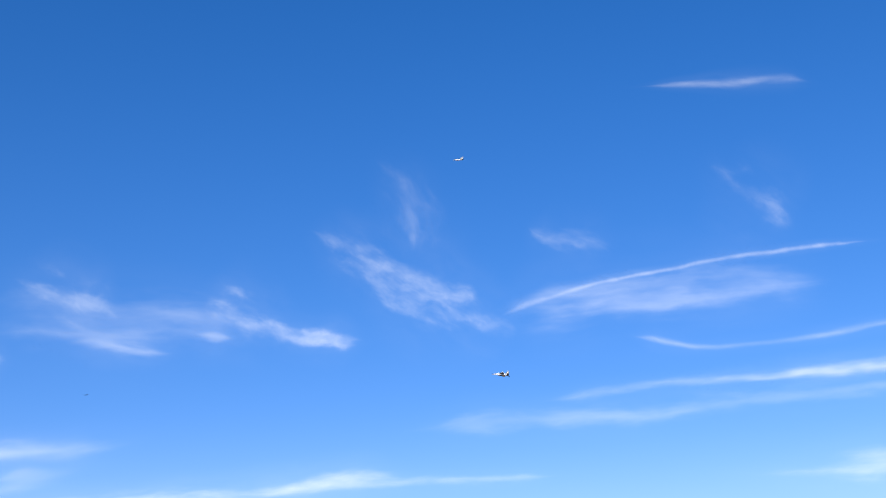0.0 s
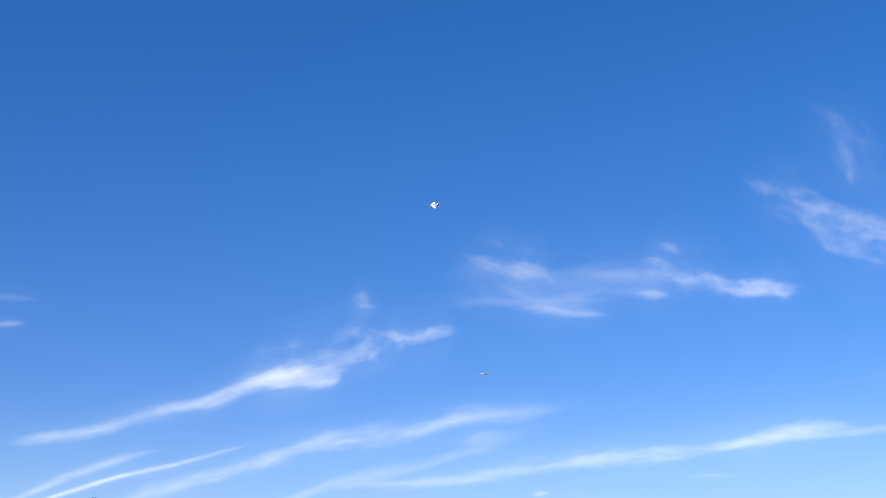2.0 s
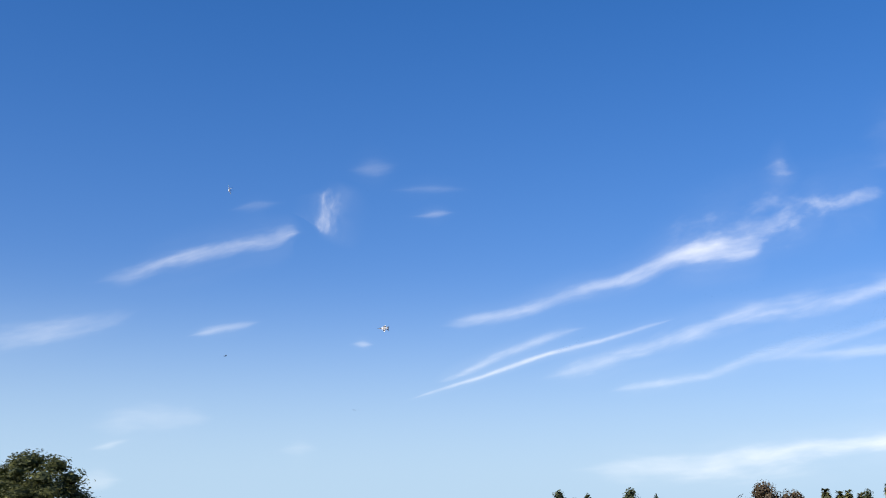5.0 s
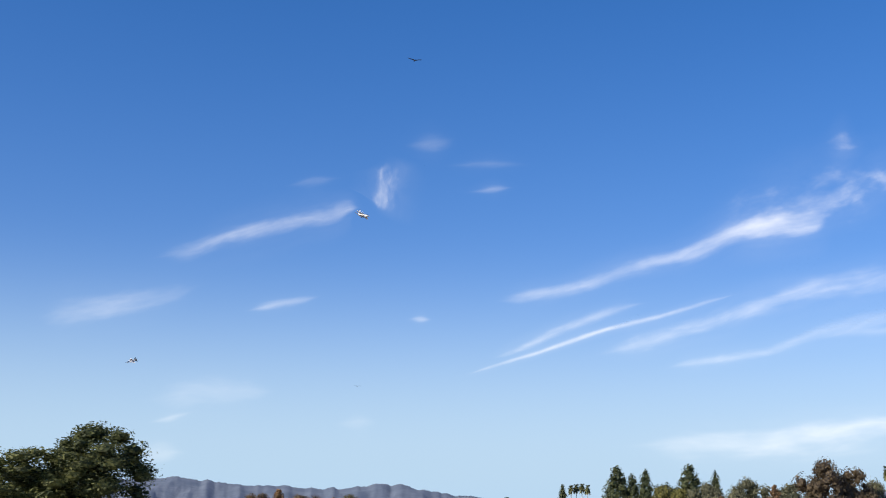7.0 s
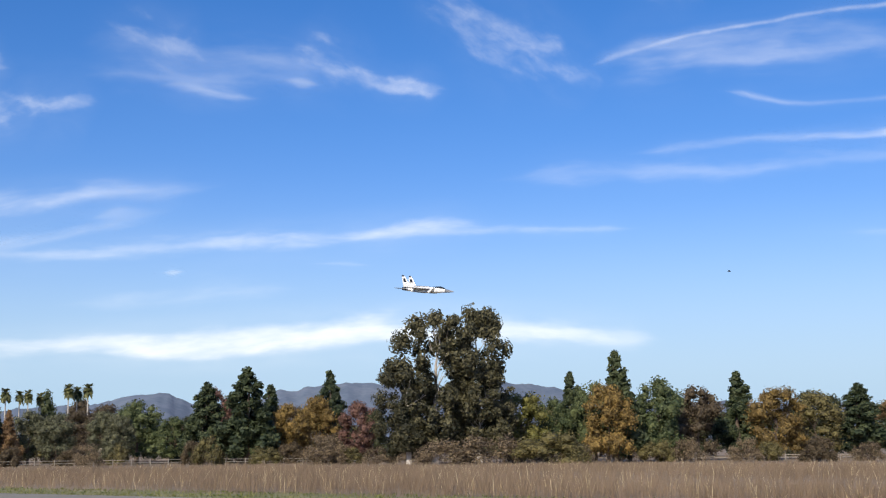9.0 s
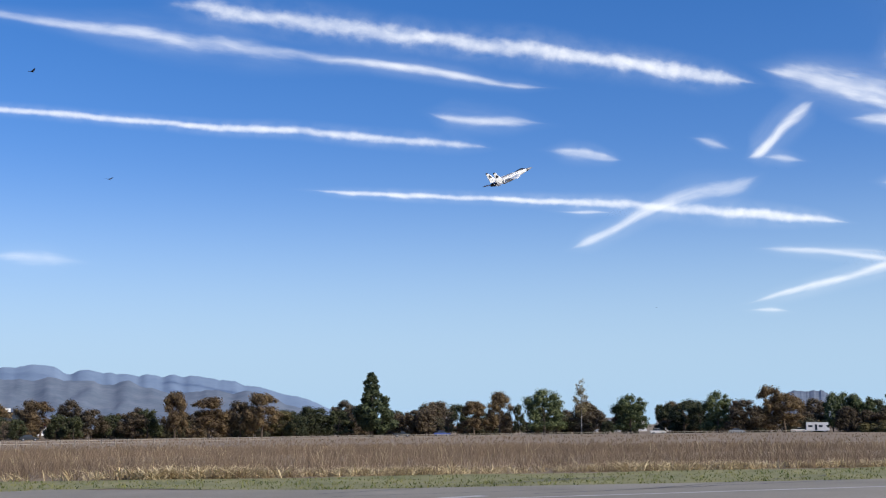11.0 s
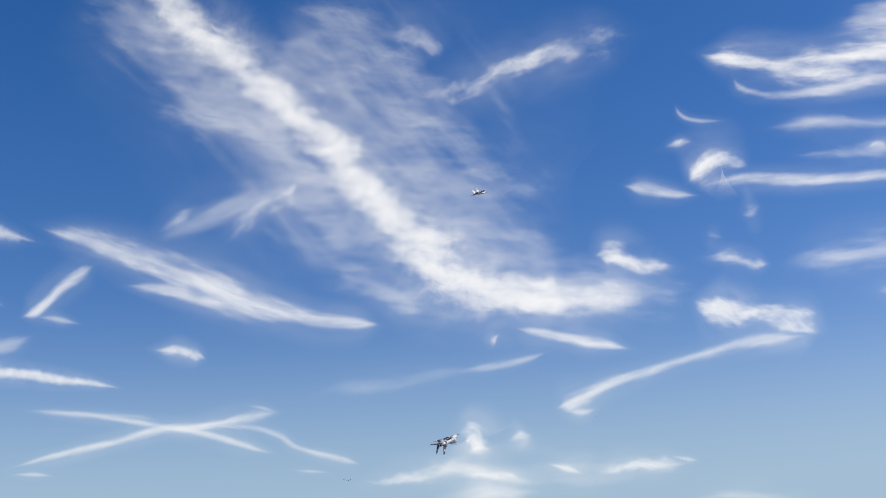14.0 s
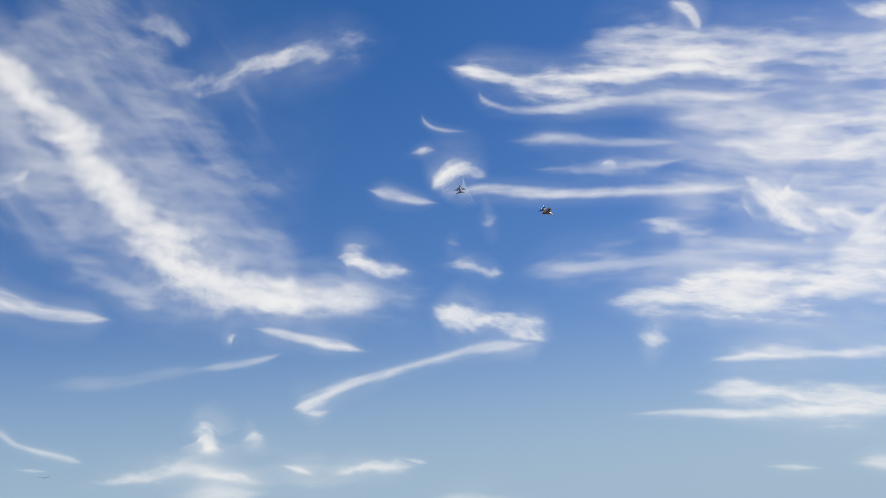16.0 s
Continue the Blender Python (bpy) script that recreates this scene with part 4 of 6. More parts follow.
LEAF = {
    "dark": leaf("dark_green_oak_leaves", (0.024, 0.031, 0.012), (0.065, 0.073, 0.025)),
    "green": leaf("green_pine_needles", (0.041, 0.063, 0.023), (0.124, 0.147, 0.055)),
    "pine": leaf("deep_green_conifer_needles", (0.024, 0.040, 0.017), (0.075, 0.095, 0.038)),
    "cypress": leaf("cypress_foliage", (0.032, 0.048, 0.018), (0.087, 0.106, 0.040)),
    "blob": leaf("olive_green_pine_foliage", (0.038, 0.052, 0.014), (0.141, 0.153, 0.045)),
    "grey": leaf("grey_green_foliage", (0.072, 0.078, 0.044), (0.169, 0.169, 0.092)),
    "olive": leaf("olive_foliage", (0.070, 0.061, 0.022), (0.166, 0.141, 0.050)),
    "lime": leaf("yellow_green_foliage", (0.095, 0.095, 0.022), (0.220, 0.205, 0.050)),
    "yellow": leaf("golden_autumn_leaves", (0.217, 0.135, 0.025), (0.433, 0.282, 0.055)),
    "amber": leaf("amber_autumn_leaves", (0.128, 0.086, 0.025), (0.294, 0.196, 0.055)),
    "rust": leaf("rust_autumn_leaves", (0.150, 0.090, 0.042), (0.290, 0.175, 0.080)),
    "red": leaf("wine_red_leaves", (0.105, 0.052, 0.040), (0.205, 0.110, 0.080)),
    "brown": leaf("brown_dry_leaves", (0.082, 0.052, 0.024), (0.184, 0.125, 0.055)),
    "umber": leaf("umber_dry_leaves", (0.054, 0.040, 0.023), (0.130, 0.096, 0.053)),
    "scrub": leaf("grey_brown_twigs", (0.108, 0.079, 0.048), (0.236, 0.177, 0.105)),
    "gum": leaf("eucalyptus_leaves", (0.031, 0.033, 0.016), (0.122, 0.110, 0.052)),
    "palm": leaf("palm_fronds", (0.057, 0.068, 0.022), (0.178, 0.177, 0.065)),
    "thicket": leaf("dark_thicket_leaves", (0.029, 0.031, 0.015), (0.082, 0.075, 0.034)),
    "brush": leaf("brown_thicket_leaves", (0.054, 0.040, 0.022), (0.135, 0.099, 0.053)),
    "birch": leaf("sparse_pale_leaves", (0.141, 0.117, 0.060), (0.306, 0.258, 0.140)),
}
LEAF["bush"], LEAF["blobround"], LEAF["bare"] = LEAF["olive"], LEAF["dark"], LEAF["scrub"]
KINDS = {
    "dark": ("oak_tree", "dark green broad-leaved tree at the field edge", "tree"),
    "green": ("pine_tree", "full green rounded pine tree at the field edge", "tree"),
    "pine": ("conifer_tree", "tall dark green pointed conifer with layered boughs", "tree"),
    "cypress": ("cypress_tree", "narrow dark green cypress above the other trees", "tree"),
    "blob": ("stone_pine_tree", "large olive-green stone pine with lobed rounded crown", "tree"),
    "blobround": ("round_pine_tree", "small round-headed dark green pine in the distance", "tree"),
    "grey": ("olive_tree", "grey-green bushy tree in the park belt", "tree"),
    "olive": ("oak_tree", "olive-brown broad-leaved tree in the park belt", "tree"),
    "lime": ("poplar_tree", "yellow-green autumn tree before dark cypresses", "tree"),
    "yellow": ("maple_tree", "golden yellow autumn maple tree", "tree"),
    "amber": ("sycamore_tree", "amber-brown autumn sycamore tree", "tree"),
    "rust": ("sweetgum_tree", "rusty orange autumn tree with pointed crown", "tree"),
    "red": ("plum_tree", "wine-red leaved plum tree in autumn", "tree"),
    "brown": ("cottonwood_tree", "half-bare brown autumn tree at the field edge", "tree"),
    "umber": ("sycamore_tree", "dull brown dry-leaved tree at the field edge", "tree"),
    "scrub": ("shrub", "leafless grey-brown twiggy shrub", "shrub"),
    "bush": ("shrub", "olive-green rounded bush in dry grass", "shrub"),
    "gum": ("eucalyptus_tree", "tall ragged eucalyptus with clumped grey-green leaves", "tree"),
    "palm": ("palm_tree", "slender fan palm with tufted crown", "palm tree"),
    "birch": ("birch_tree", "thin pale-trunked tree with sparse leaves", "tree"),
    "thicket": ("thicket", "dense dark green thicket under the trees", "shrub"),
    "brush": ("thicket", "dense brown brush thicket under the trees", "shrub"),
    "bare": ("bare_tree", "leafless grey tree with fine bare twigs", "tree"),
}


def lobes_of(kind, r):
    """Where a crown's clumps sit in a tree 10 high and 6 broad: centre, radius."""
    out = []
    if kind in ("pine", "rust"):
        for i in range(40):
            f = (i + r.random()) / 40
            z = 1.3 + 8.3 * f
            reach = 2.7 * (1 - f) ** 0.8 * r.uniform(0.35, 1.3) + 0.1
            a = i * 2.4 + r.uniform(-0.4, 0.4)
            out.append((reach * 0.75 * math.cos(a), reach * 0.75 * math.sin(a), z, 0.3 + 0.6 * (1 - f) * r.uniform(0.6, 1.1)))
    elif kind == "cypress":
        for i in range(26):
            f = i / 25
            a, reach = i * 2.4, 1.7 * (1 - f) ** 0.6
            out.append((reach * math.cos(a), reach * math.sin(a), 0.9 + 8.5 * f, 0.5 + 1.1 * (1 - f) ** 0.7))
    elif kind == "gum":
        for i in range(75):
            z = r.uniform(1.2, 9.5)
            a, reach = r.uniform(0, 6.28), r.uniform(0.3, 1.0) ** 0.6 * (2.7 if 2.5 < z < 8.3 else 1.6)
            out.append((reach * math.cos(a), reach * math.sin(a), z, r.uniform(0.35, 0.8)))
    elif kind in ("blob", "blobround"):
        for i in range(46):
            u, a = r.uniform(-0.75, 1), r.uniform(0, 6.28)
            c = math.sqrt(1 - abs(u) ** 3)
            s = r.uniform(0.82, 1.08)
            out.append((2.25 * s * c * math.cos(a), 2.25 * s * c * math.sin(a), 5.6 + 3.4 * s * u, r.uniform(0.5, 1.05)))
        out += [(0, 0, 4.4, 2.0), (0, 0, 6.5, 2.0)]
    elif kind in ("scrub", "bush", "thicket", "brush"):
        for i in range(40):
            u, a = r.uniform(0, 1), r.uniform(0, 6.28)
            c = math.sqrt(1 - u * u * 0.9)
            out.append((4.4 * c * math.cos(a), 4.4 * c * math.sin(a), 0.8 + 7.4 * u * r.uniform(0.55, 1), r.uniform(0.9, 2.0)))
    elif kind in ("birch", "bare"):
        for i in range(24):
            z = r.uniform(3.0, 9.3)
            a, reach = r.uniform(0, 6.28), r.uniform(0.2, 2.3) * (1.15 - z / 11)
            out.append((reach * math.cos(a), reach * math.sin(a), z, r.uniform(0.35, 0.75)))
    else:
        for i in range(58):
            u, a = r.uniform(-0.85, 1), r.uniform(0, 6.28)
            c = math.sqrt(max(0, 1 - max(u, 0) ** 2)) * r.uniform(0.5, 1.05)
            out.append((3.1 * c * math.cos(a), 3.1 * c * math.sin(a), 4.9 + 4.1 * u, r.uniform(0.55, 1.2)))
    return out


COUNT = {"gum": 15000, "blob": 14000, "pine": 9000, "cypress": 5000, "birch": 1500, "bare": 500, "scrub": 4500, "bush": 5000}


def crown_mesh(kind, seed):
    """Many small leaf sprays over the clumps of a crown, with a dark heart in each."""
    r, g = random.Random(seed), np.random.default_rng(seed)
    lobes = np.array(lobes_of(kind, r))
    count = COUNT.get(kind, 8000)
    weight = lobes[:, 3] ** 2
    pick = g.choice(len(lobes), count, p=weight / weight.sum())
    n = g.normal(size=(count, 3))
    n /= np.linalg.norm(n, axis=1)[:, None]
    depth = 1.02 - 0.55 * g.random(count) ** 1.6 + 0.14 * g.normal(size=count)
    centre = lobes[pick, :3] + n * (lobes[pick, 3] * depth)[:, None]
    centre[:, 2] = np.maximum(centre[:, 2], 0.05)
    size = (0.1 if kind in ("birch", "bare", "scrub") else 0.085 if kind in ("gum", "blob") else 0.12) * g.uniform(0.6, 1.5, count)
    if kind in ("scrub", "bush", "thicket", "brush"):
        size *= 1.5
    t = np.cross(n + 0.7 * g.normal(size=(count, 3)), g.normal(size=(count, 3)))
    t /= np.linalg.norm(t, axis=1)[:, None]
    b = np.cross(n, t) + 0.35 * g.normal(size=(count, 3))
    long = 1.5 if kind in ("pine", "gum", "scrub", "bare") else 1.15
    T, B = t * (size * long)[:, None], b * (size * 0.75)[:, None]
    lift = n * (size * 0.35)[:, None]
    V = np.stack([centre - T, centre - B + lift, centre + T, centre + B + lift], axis=1).reshape(-1, 3)
    k = np.arange(count)[:, None] * 4
    F = (k + np.arange(4)).tolist()
    V = V.tolist()
    if kind not in ("birch", "bare", "scrub"):
        ico = bmesh.new()
        bmesh.ops.create_icosphere(ico, subdivisions=1, radius=1)
        iv, jf = [tuple(v.co) for v in ico.verts], [[v.index for v in f.verts] for f in ico.faces]
        ico.free()
        share = 0.45 if kind == "gum" else 0.6
        for x, y, z, rad in lobes:
            o = len(V)
            V += [(x + p[0] * rad * share * r.uniform(.8, 1.15), y + p[1] * rad * share * r.uniform(.8, 1.15), max(z + p[2] * rad * share, 0.1)) for p in iv]
            F += [[o + i for i in f] for f in jf]
    me = bpy.data.meshes.new("crown")
    me.from_pydata(V, [], F)
    me.materials.append(LEAF[kind])
    return me


def trunk_mesh(kind, seed):
    r, bm = random.Random(seed), bmesh.new()
    stem = {"gum": 8.0, "pine": 9.4, "cypress": 8.5, "rust": 9.0, "birch": 8.6, "bare": 7.0, "scrub": 2.5, "bush": 2.0, "thicket": 2.0, "brush": 2.0}.get(kind, 5.5)
    thick = {"birch": 0.13, "scrub": 0.12, "bare": 0.2}.get(kind, 0.26)
    p, N = Vector((0, 0, -0.05)), 5
    spine = [p]
    for i in range(1, N + 1):
        p = Vector((r.uniform(-0.12, 0.12) * i * 0.5, r.uniform(-0.12, 0.12) * i * 0.5, stem * i / N))
        spine.append(p)
    for i in range(N):
        tube(bm, spine[i], spine[i + 1], thick * (1 - 0.85 * i / N), thick * (1 - 0.85 * (i + 1) / N), 7)
    limbs = {"pine": 0, "cypress": 0, "rust": 0, "bare": 34, "scrub": 22, "gum": 14, "birch": 14}.get(kind, 9)
    for i in range(limbs):
        f = r.uniform(0.2 if kind in ("scrub", "bare") else 0.35, 1)
        j = min(int(f * N), N - 1)
        a = spine[j].lerp(spine[j + 1], f * N - j)
        turn, reach = r.uniform(0, 6.28), r.uniform(0.9, 2.2) * (1.2 - 0.6 * f)
        b = a + Vector((reach * math.cos(turn), reach * math.sin(turn), r.uniform(0.4, 1.6)))
        tube(bm, a, b, thick * 0.34 * (1.2 - f), thick * 0.08, 5)
        for _ in range(3 if kind in ("bare", "scrub") else 1):
            c = b + Vector((r.uniform(-.7, .7), r.uniform(-.7, .7), r.uniform(0.2, 1.1)))
            tube(bm, a.lerp(b, r.uniform(0.5, 0.95)), c, thick * 0.1, thick * 0.03, 4)
    me = bpy.data.meshes.new("trunk")
    bm.to_mesh(me)
    bm.free()
    me.materials.append(pale_bark if kind in ("birch", "gum") else bark)
    return me


def palm_meshes(seed):
    """A fan palm 10 high whose crown is 6 broad before scaling."""
    r, bm = random.Random(seed), bmesh.new()
    bend = r.uniform(-0.25, 0.25)
    for i in range(6):
        tube(bm, (bend * (i / 6) ** 2, 0, 8.9 * i / 6), (bend * ((i + 1) / 6) ** 2, 0, 8.9 * (i + 1) / 6), 0.36 - 0.02 * i, 0.34 - 0.02 * i, 8)
    trunk = bpy.data.meshes.new("trunk")
    bm.to_mesh(trunk)
    bm.free()
    trunk.materials.append(pale_bark)
    V, F = [], []
    for i in range(90):
        a, droop = r.uniform(0, 6.28), r.uniform(-1.2, 1.35)
        out, reach = Vector((math.cos(a), math.sin(a), 0)), r.uniform(2.0, 2.9)
        side = Vector((-math.sin(a), math.cos(a), 0))
        root = Vector((bend, 0, 8.85))
        ribs = [root + out * reach * f * math.cos(droop * 0.6) + Vector((0, 0, (math.sin(droop) * f - 0.45 * f * f) * reach * 0.42)) for f in (0, 0.4, 0.7, 1.0)]
        for j, (q, w) in enumerate(zip(ribs, (0.05, 0.35, 0.75, 0.15))):
            V += [q - side * w - Vector((0, 0, w * 0.1)), q + side * w - Vector((0, 0, w * 0.1))]
            if j:
                o = len(V) - 4
                F.append((o, o + 1, o + 3, o + 2))
    crown = bpy.data.meshes.new("crown")
    crown.from_pydata(V, [], F)
    crown.materials.append(LEAF["palm"])
    return trunk, crown


MODELS = {}


def plant(yaw, distance, height, breadth, kind):
    """A tree of that height and breadth; a mass much broader than high is a row of several."""
    widest = height * (1.9 if kind in ("scrub", "bush", "thicket", "brush") else 0.95)
    row = 1 if kind in ("palm", "gum", "blob") else max(1, round(breadth / widest))
    if row > 1:
        step = math.degrees(breadth / row / distance)
        for i in range(row):
            off = (i - (row - 1) / 2) * step
            plant(yaw + off, distance + 3 * (i % 2), height * (1 - 0.12 * ((i + int(yaw)) % 2)), breadth / row * 1.2, kind)
        return
    seeds = MODELS.setdefault(kind, [])
    choice = (int(abs(yaw) * 37) + int(distance)) % 2
    while len(seeds) <= choice:
        seed = 100 * list(KINDS).index(kind) + len(seeds)
        seeds.append(palm_meshes(seed) if kind == "palm" else (trunk_mesh(kind, seed), crown_mesh(kind, seed)))
    name, label, category = KINDS[kind]
    at = way(yaw, 0) * distance
    canon = {"scrub": 11.0, "bush": 11.0, "thicket": 11.0, "brush": 11.0}.get(kind, 5.6 if kind in ("palm", "gum", "pine", "rust", "cypress", "blob", "blobround", "birch", "bare") else 7.8)
    fuller = {"palm": 1.1, "pine": 1.5, "gum": 0.98, "cypress": 1.85, "blob": 1.0, "birch": 1.1}.get(kind, 1.15)
    tree = tagged(new(name), label, category, "trees round the field" if category == "tree" else "")
    for part_name, me in zip(("trunk", "crown"), seeds[choice]):
        child = new(part_name, me)
        child.parent = tree
    foot = ground_z(at.x, at.y)
    height -= foot
    tree.matrix_world = pose(at.x, at.y, foot - 0.05, 0, 0, (yaw * 71 + distance * 13) % 360) @ Matrix.Diagonal((breadth * fuller / canon, breadth * fuller / canon, height / 9.8, 1))
    return tree


woods_west = [
    (89.81, 152, 9.5, 13.6, "blob"), (86.69, 150, 12.0, 11.7, "blob"), (80.88, 230, 5.5, 3.5, "palm"), (82.85, 240, 5.2, 9.6, "olive"),
    (79.94, 240, 6.7, 6.4, "brown"), (79.03, 230, 7.0, 6.2, "rust"), (77.73, 235, 6.4, 8.4, "brown"), (75.95, 240, 6.4, 6.4, "olive"),
    (76.61, 238, 5.9, 4.2, "rust"), (74.49, 260, 4.5, 8.1, "dark"), (73.40, 270, 4.4, 8.4, "green"), (72.18, 270, 4.5, 7.2, "green"),
    (70.95, 250, 4.3, 3.8, "red"), (70.08, 240, 2.8, 6.4, "dark"), (68.94, 330, 8.0, 5.9, "pine"), (69.66, 450, 9.8, 1.8, "palm"),
    (68.59, 450, 10.1, 1.8, "palm"), (68.29, 450, 10.3, 1.8, "palm"), (67.71, 430, 8.5, 2.3, "palm"), (66.86, 240, 4.8, 6.4, "yellow"),
    (68.10, 210, 3.1, 6.6, "scrub"), (66.45, 400, 13.5, 2.9, "cypress")]
woods_northwest = [
    (66.08, 400, 13.9, 2.1, "palm"), (65.85, 402, 14.3, 2.2, "palm"), (65.60, 405, 14.6, 2.2, "palm"), (65.35, 400, 14.1, 2.1, "palm"),
    (65.04, 230, 7.8, 7.2, "scrub"), (64.04, 330, 16.1, 6.2, "cypress"), (63.38, 330, 14.2, 3.8, "cypress"), (62.82, 330, 15.3, 3.8, "cypress"),
    (60.92, 330, 16.6, 6.2, "cypress"), (59.80, 330, 15.1, 2.9, "cypress"), (61.94, 340, 12.6, 10.6, "dark"), (63.18, 260, 7.3, 8.8, "lime"),
    (62.10, 255, 9.1, 6.8, "lime"), (61.26, 250, 8.6, 6.2, "lime"), (62.47, 215, 4.4, 12.5, "scrub"), (63.72, 212, 3.6, 6.6, "scrub"),
    (60.23, 245, 9.6, 7.2, "grey"), (58.36, 240, 10.2, 8.1, "grey"), (59.57, 232, 6.8, 4.6, "rust"), (57.32, 228, 8.7, 5.1, "rust"),
    (56.46, 250, 8.1, 5.6, "grey")]
woods_north = [
    (55.27, 230, 12.9, 9.4, "umber"), (54.03, 234, 12.4, 7.9, "umber"), (53.20, 240, 10.2, 4.9, "grey"), (52.64, 320, 16.7, 2.9, "palm"),
    (52.08, 322, 16.1, 2.6, "palm"), (51.73, 318, 16.2, 2.6, "palm"), (51.23, 321, 15.6, 2.6, "palm"), (50.96, 330, 16.0, 4.7, "cypress"),
    (50.08, 300, 16.8, 2.9, "palm"), (49.72, 303, 16.3, 2.7, "palm"), (49.27, 300, 16.9, 2.9, "palm"), (52.47, 235, 8.4, 4.6, "rust"),
    (51.65, 240, 8.5, 7.1, "grey"), (50.52, 236, 7.7, 7.0, "grey"), (49.52, 330, 13.9, 9.4, "umber"), (48.51, 238, 8.5, 7.0, "grey"),
    (47.12, 250, 10.7, 10.7, "green"), (47.92, 236, 7.6, 6.3, "grey"), (45.72, 245, 7.5, 7.2, "green"), (44.19, 240, 13.5, 7.9, "pine"),
    (43.81, 260, 13.7, 7.0, "red")]
woods_centre = [
    (42.40, 235, 16.0, 9.2, "pine"), (41.38, 245, 13.3, 5.7, "pine"), (40.53, 240, 9.9, 7.5, "amber"), (39.39, 245, 11.0, 8.8, "amber"),
    (38.74, 250, 16.2, 6.9, "pine"), (37.47, 240, 10.2, 7.5, "red"), (36.78, 240, 8.9, 5.4, "dark"), (38.93, 205, 4.4, 6.4, "scrub"),
    (36.59, 200, 1.8, 5.0, "scrub"), (34.03, 200, 22.4, 13.4, "gum"), (32.12, 206, 23.8, 12.0, "gum"), (35.22, 198, 15.3, 10.6, "gum"),
    (32.05, 203, 13.7, 10.9, "gum"), (33.75, 188, 3.6, 7.6, "scrub"), (31.57, 190, 4.4, 8.5, "scrub"), (28.84, 185, 4.7, 9.9, "bush"),
    (30.22, 215, 10.8, 9.6, "lime"), (28.78, 225, 9.9, 7.0, "green"), (27.97, 230, 14.5, 5.8, "pine"), (26.88, 225, 12.6, 8.0, "green"),
    (25.93, 215, 17.1, 6.7, "pine"), (26.31, 210, 11.7, 8.4, "amber")]
woods_unseen_side = [
    (24.15, 220, 13.0, 9.8, "green"), (22.41, 230, 12.4, 9.2, "umber"), (20.66, 240, 14.6, 7.5, "pine"), (19.04, 235, 11.8, 10.5, "amber"),
    (17.44, 245, 11.1, 9.8, "olive"), (15.64, 255, 12.7, 9.1, "pine"), (13.77, 265, 11.3, 13.0, "brown"), (11.60, 275, 10.9, 13.5, "dark"),
    (9.35, 285, 11.4, 11.5, "green"), (6.91, 290, 11.1, 15.5, "umber"), (-24.47, 330, 5.5, 10.3, "brown"), (-22.49, 330, 6.2, 11.8, "dark"),
    (-20.35, 325, 6.8, 11.6, "green"), (-18.07, 320, 7.4, 11.4, "umber"), (-15.69, 310, 7.8, 9.7, "pine"), (-13.07, 300, 6.4, 14.7, "brown")]
woods_east_near = [
    (-26.05, 330, 5.5, 9.4, "bare"), (-27.09, 325, 4.1, 8.1, "olive"), (-28.12, 335, 5.5, 7.8, "dark"), (-29.06, 340, 4.6, 7.6, "dark"),
    (-30.00, 335, 5.2, 8.4, "dark"), (-31.08, 345, 5.0, 7.7, "dark"), (-30.60, 280, 3.4, 5.5, "bare"), (-31.73, 350, 3.8, 5.6, "brown"),
    (-33.37, 345, 5.8, 8.3, "dark"), (-34.47, 350, 7.1, 8.4, "umber"), (-35.28, 352, 5.6, 7.9, "dark"), (-36.20, 350, 6.3, 7.8, "umber"),
    (-36.82, 355, 7.1, 7.0, "dark"), (-37.99, 345, 11.5, 7.1, "brown"), (-39.45, 350, 10.2, 11.9, "brown"), (-40.84, 352, 9.3, 8.5, "umber"),
    (-41.78, 350, 11.4, 10.3, "brown"), (-42.67, 355, 6.1, 7.9, "olive"), (-44.01, 360, 7.7, 8.7, "dark"), (-45.16, 362, 6.6, 8.1, "dark"),
    (-43.33, 350, 5.3, 6.2, "dark")]
woods_east = [
    (-46.65, 360, 16.6, 9.3, "pine"), (-48.08, 375, 6.7, 12.4, "umber"), (-49.22, 372, 8.9, 8.3, "bare"), (-48.71, 370, 6.1, 9.9, "umber"),
    (-50.10, 380, 7.0, 7.5, "bare"), (-50.49, 390, 8.5, 7.7, "dark"), (-51.24, 375, 9.0, 8.4, "brown"), (-52.38, 378, 11.8, 8.1, "brown"),
    (-53.24, 390, 8.3, 3.5, "dark"), (-54.38, 375, 12.1, 12.7, "green"), (-56.05, 380, 15.2, 8.1, "birch"), (-56.33, 385, 8.0, 10.7, "umber"),
    (-57.19, 365, 2.9, 3.9, "dark"), (-58.22, 375, 10.3, 11.0, "green"), (-59.69, 420, 8.7, 5.2, "blobround"), (-60.55, 410, 8.5, 9.9, "dark"),
    (-61.25, 405, 8.0, 8.0, "dark"), (-62.02, 395, 11.5, 9.5, "green"), (-63.12, 392, 9.3, 11.5, "umber"), (-64.17, 395, 13.4, 8.8, "brown")]
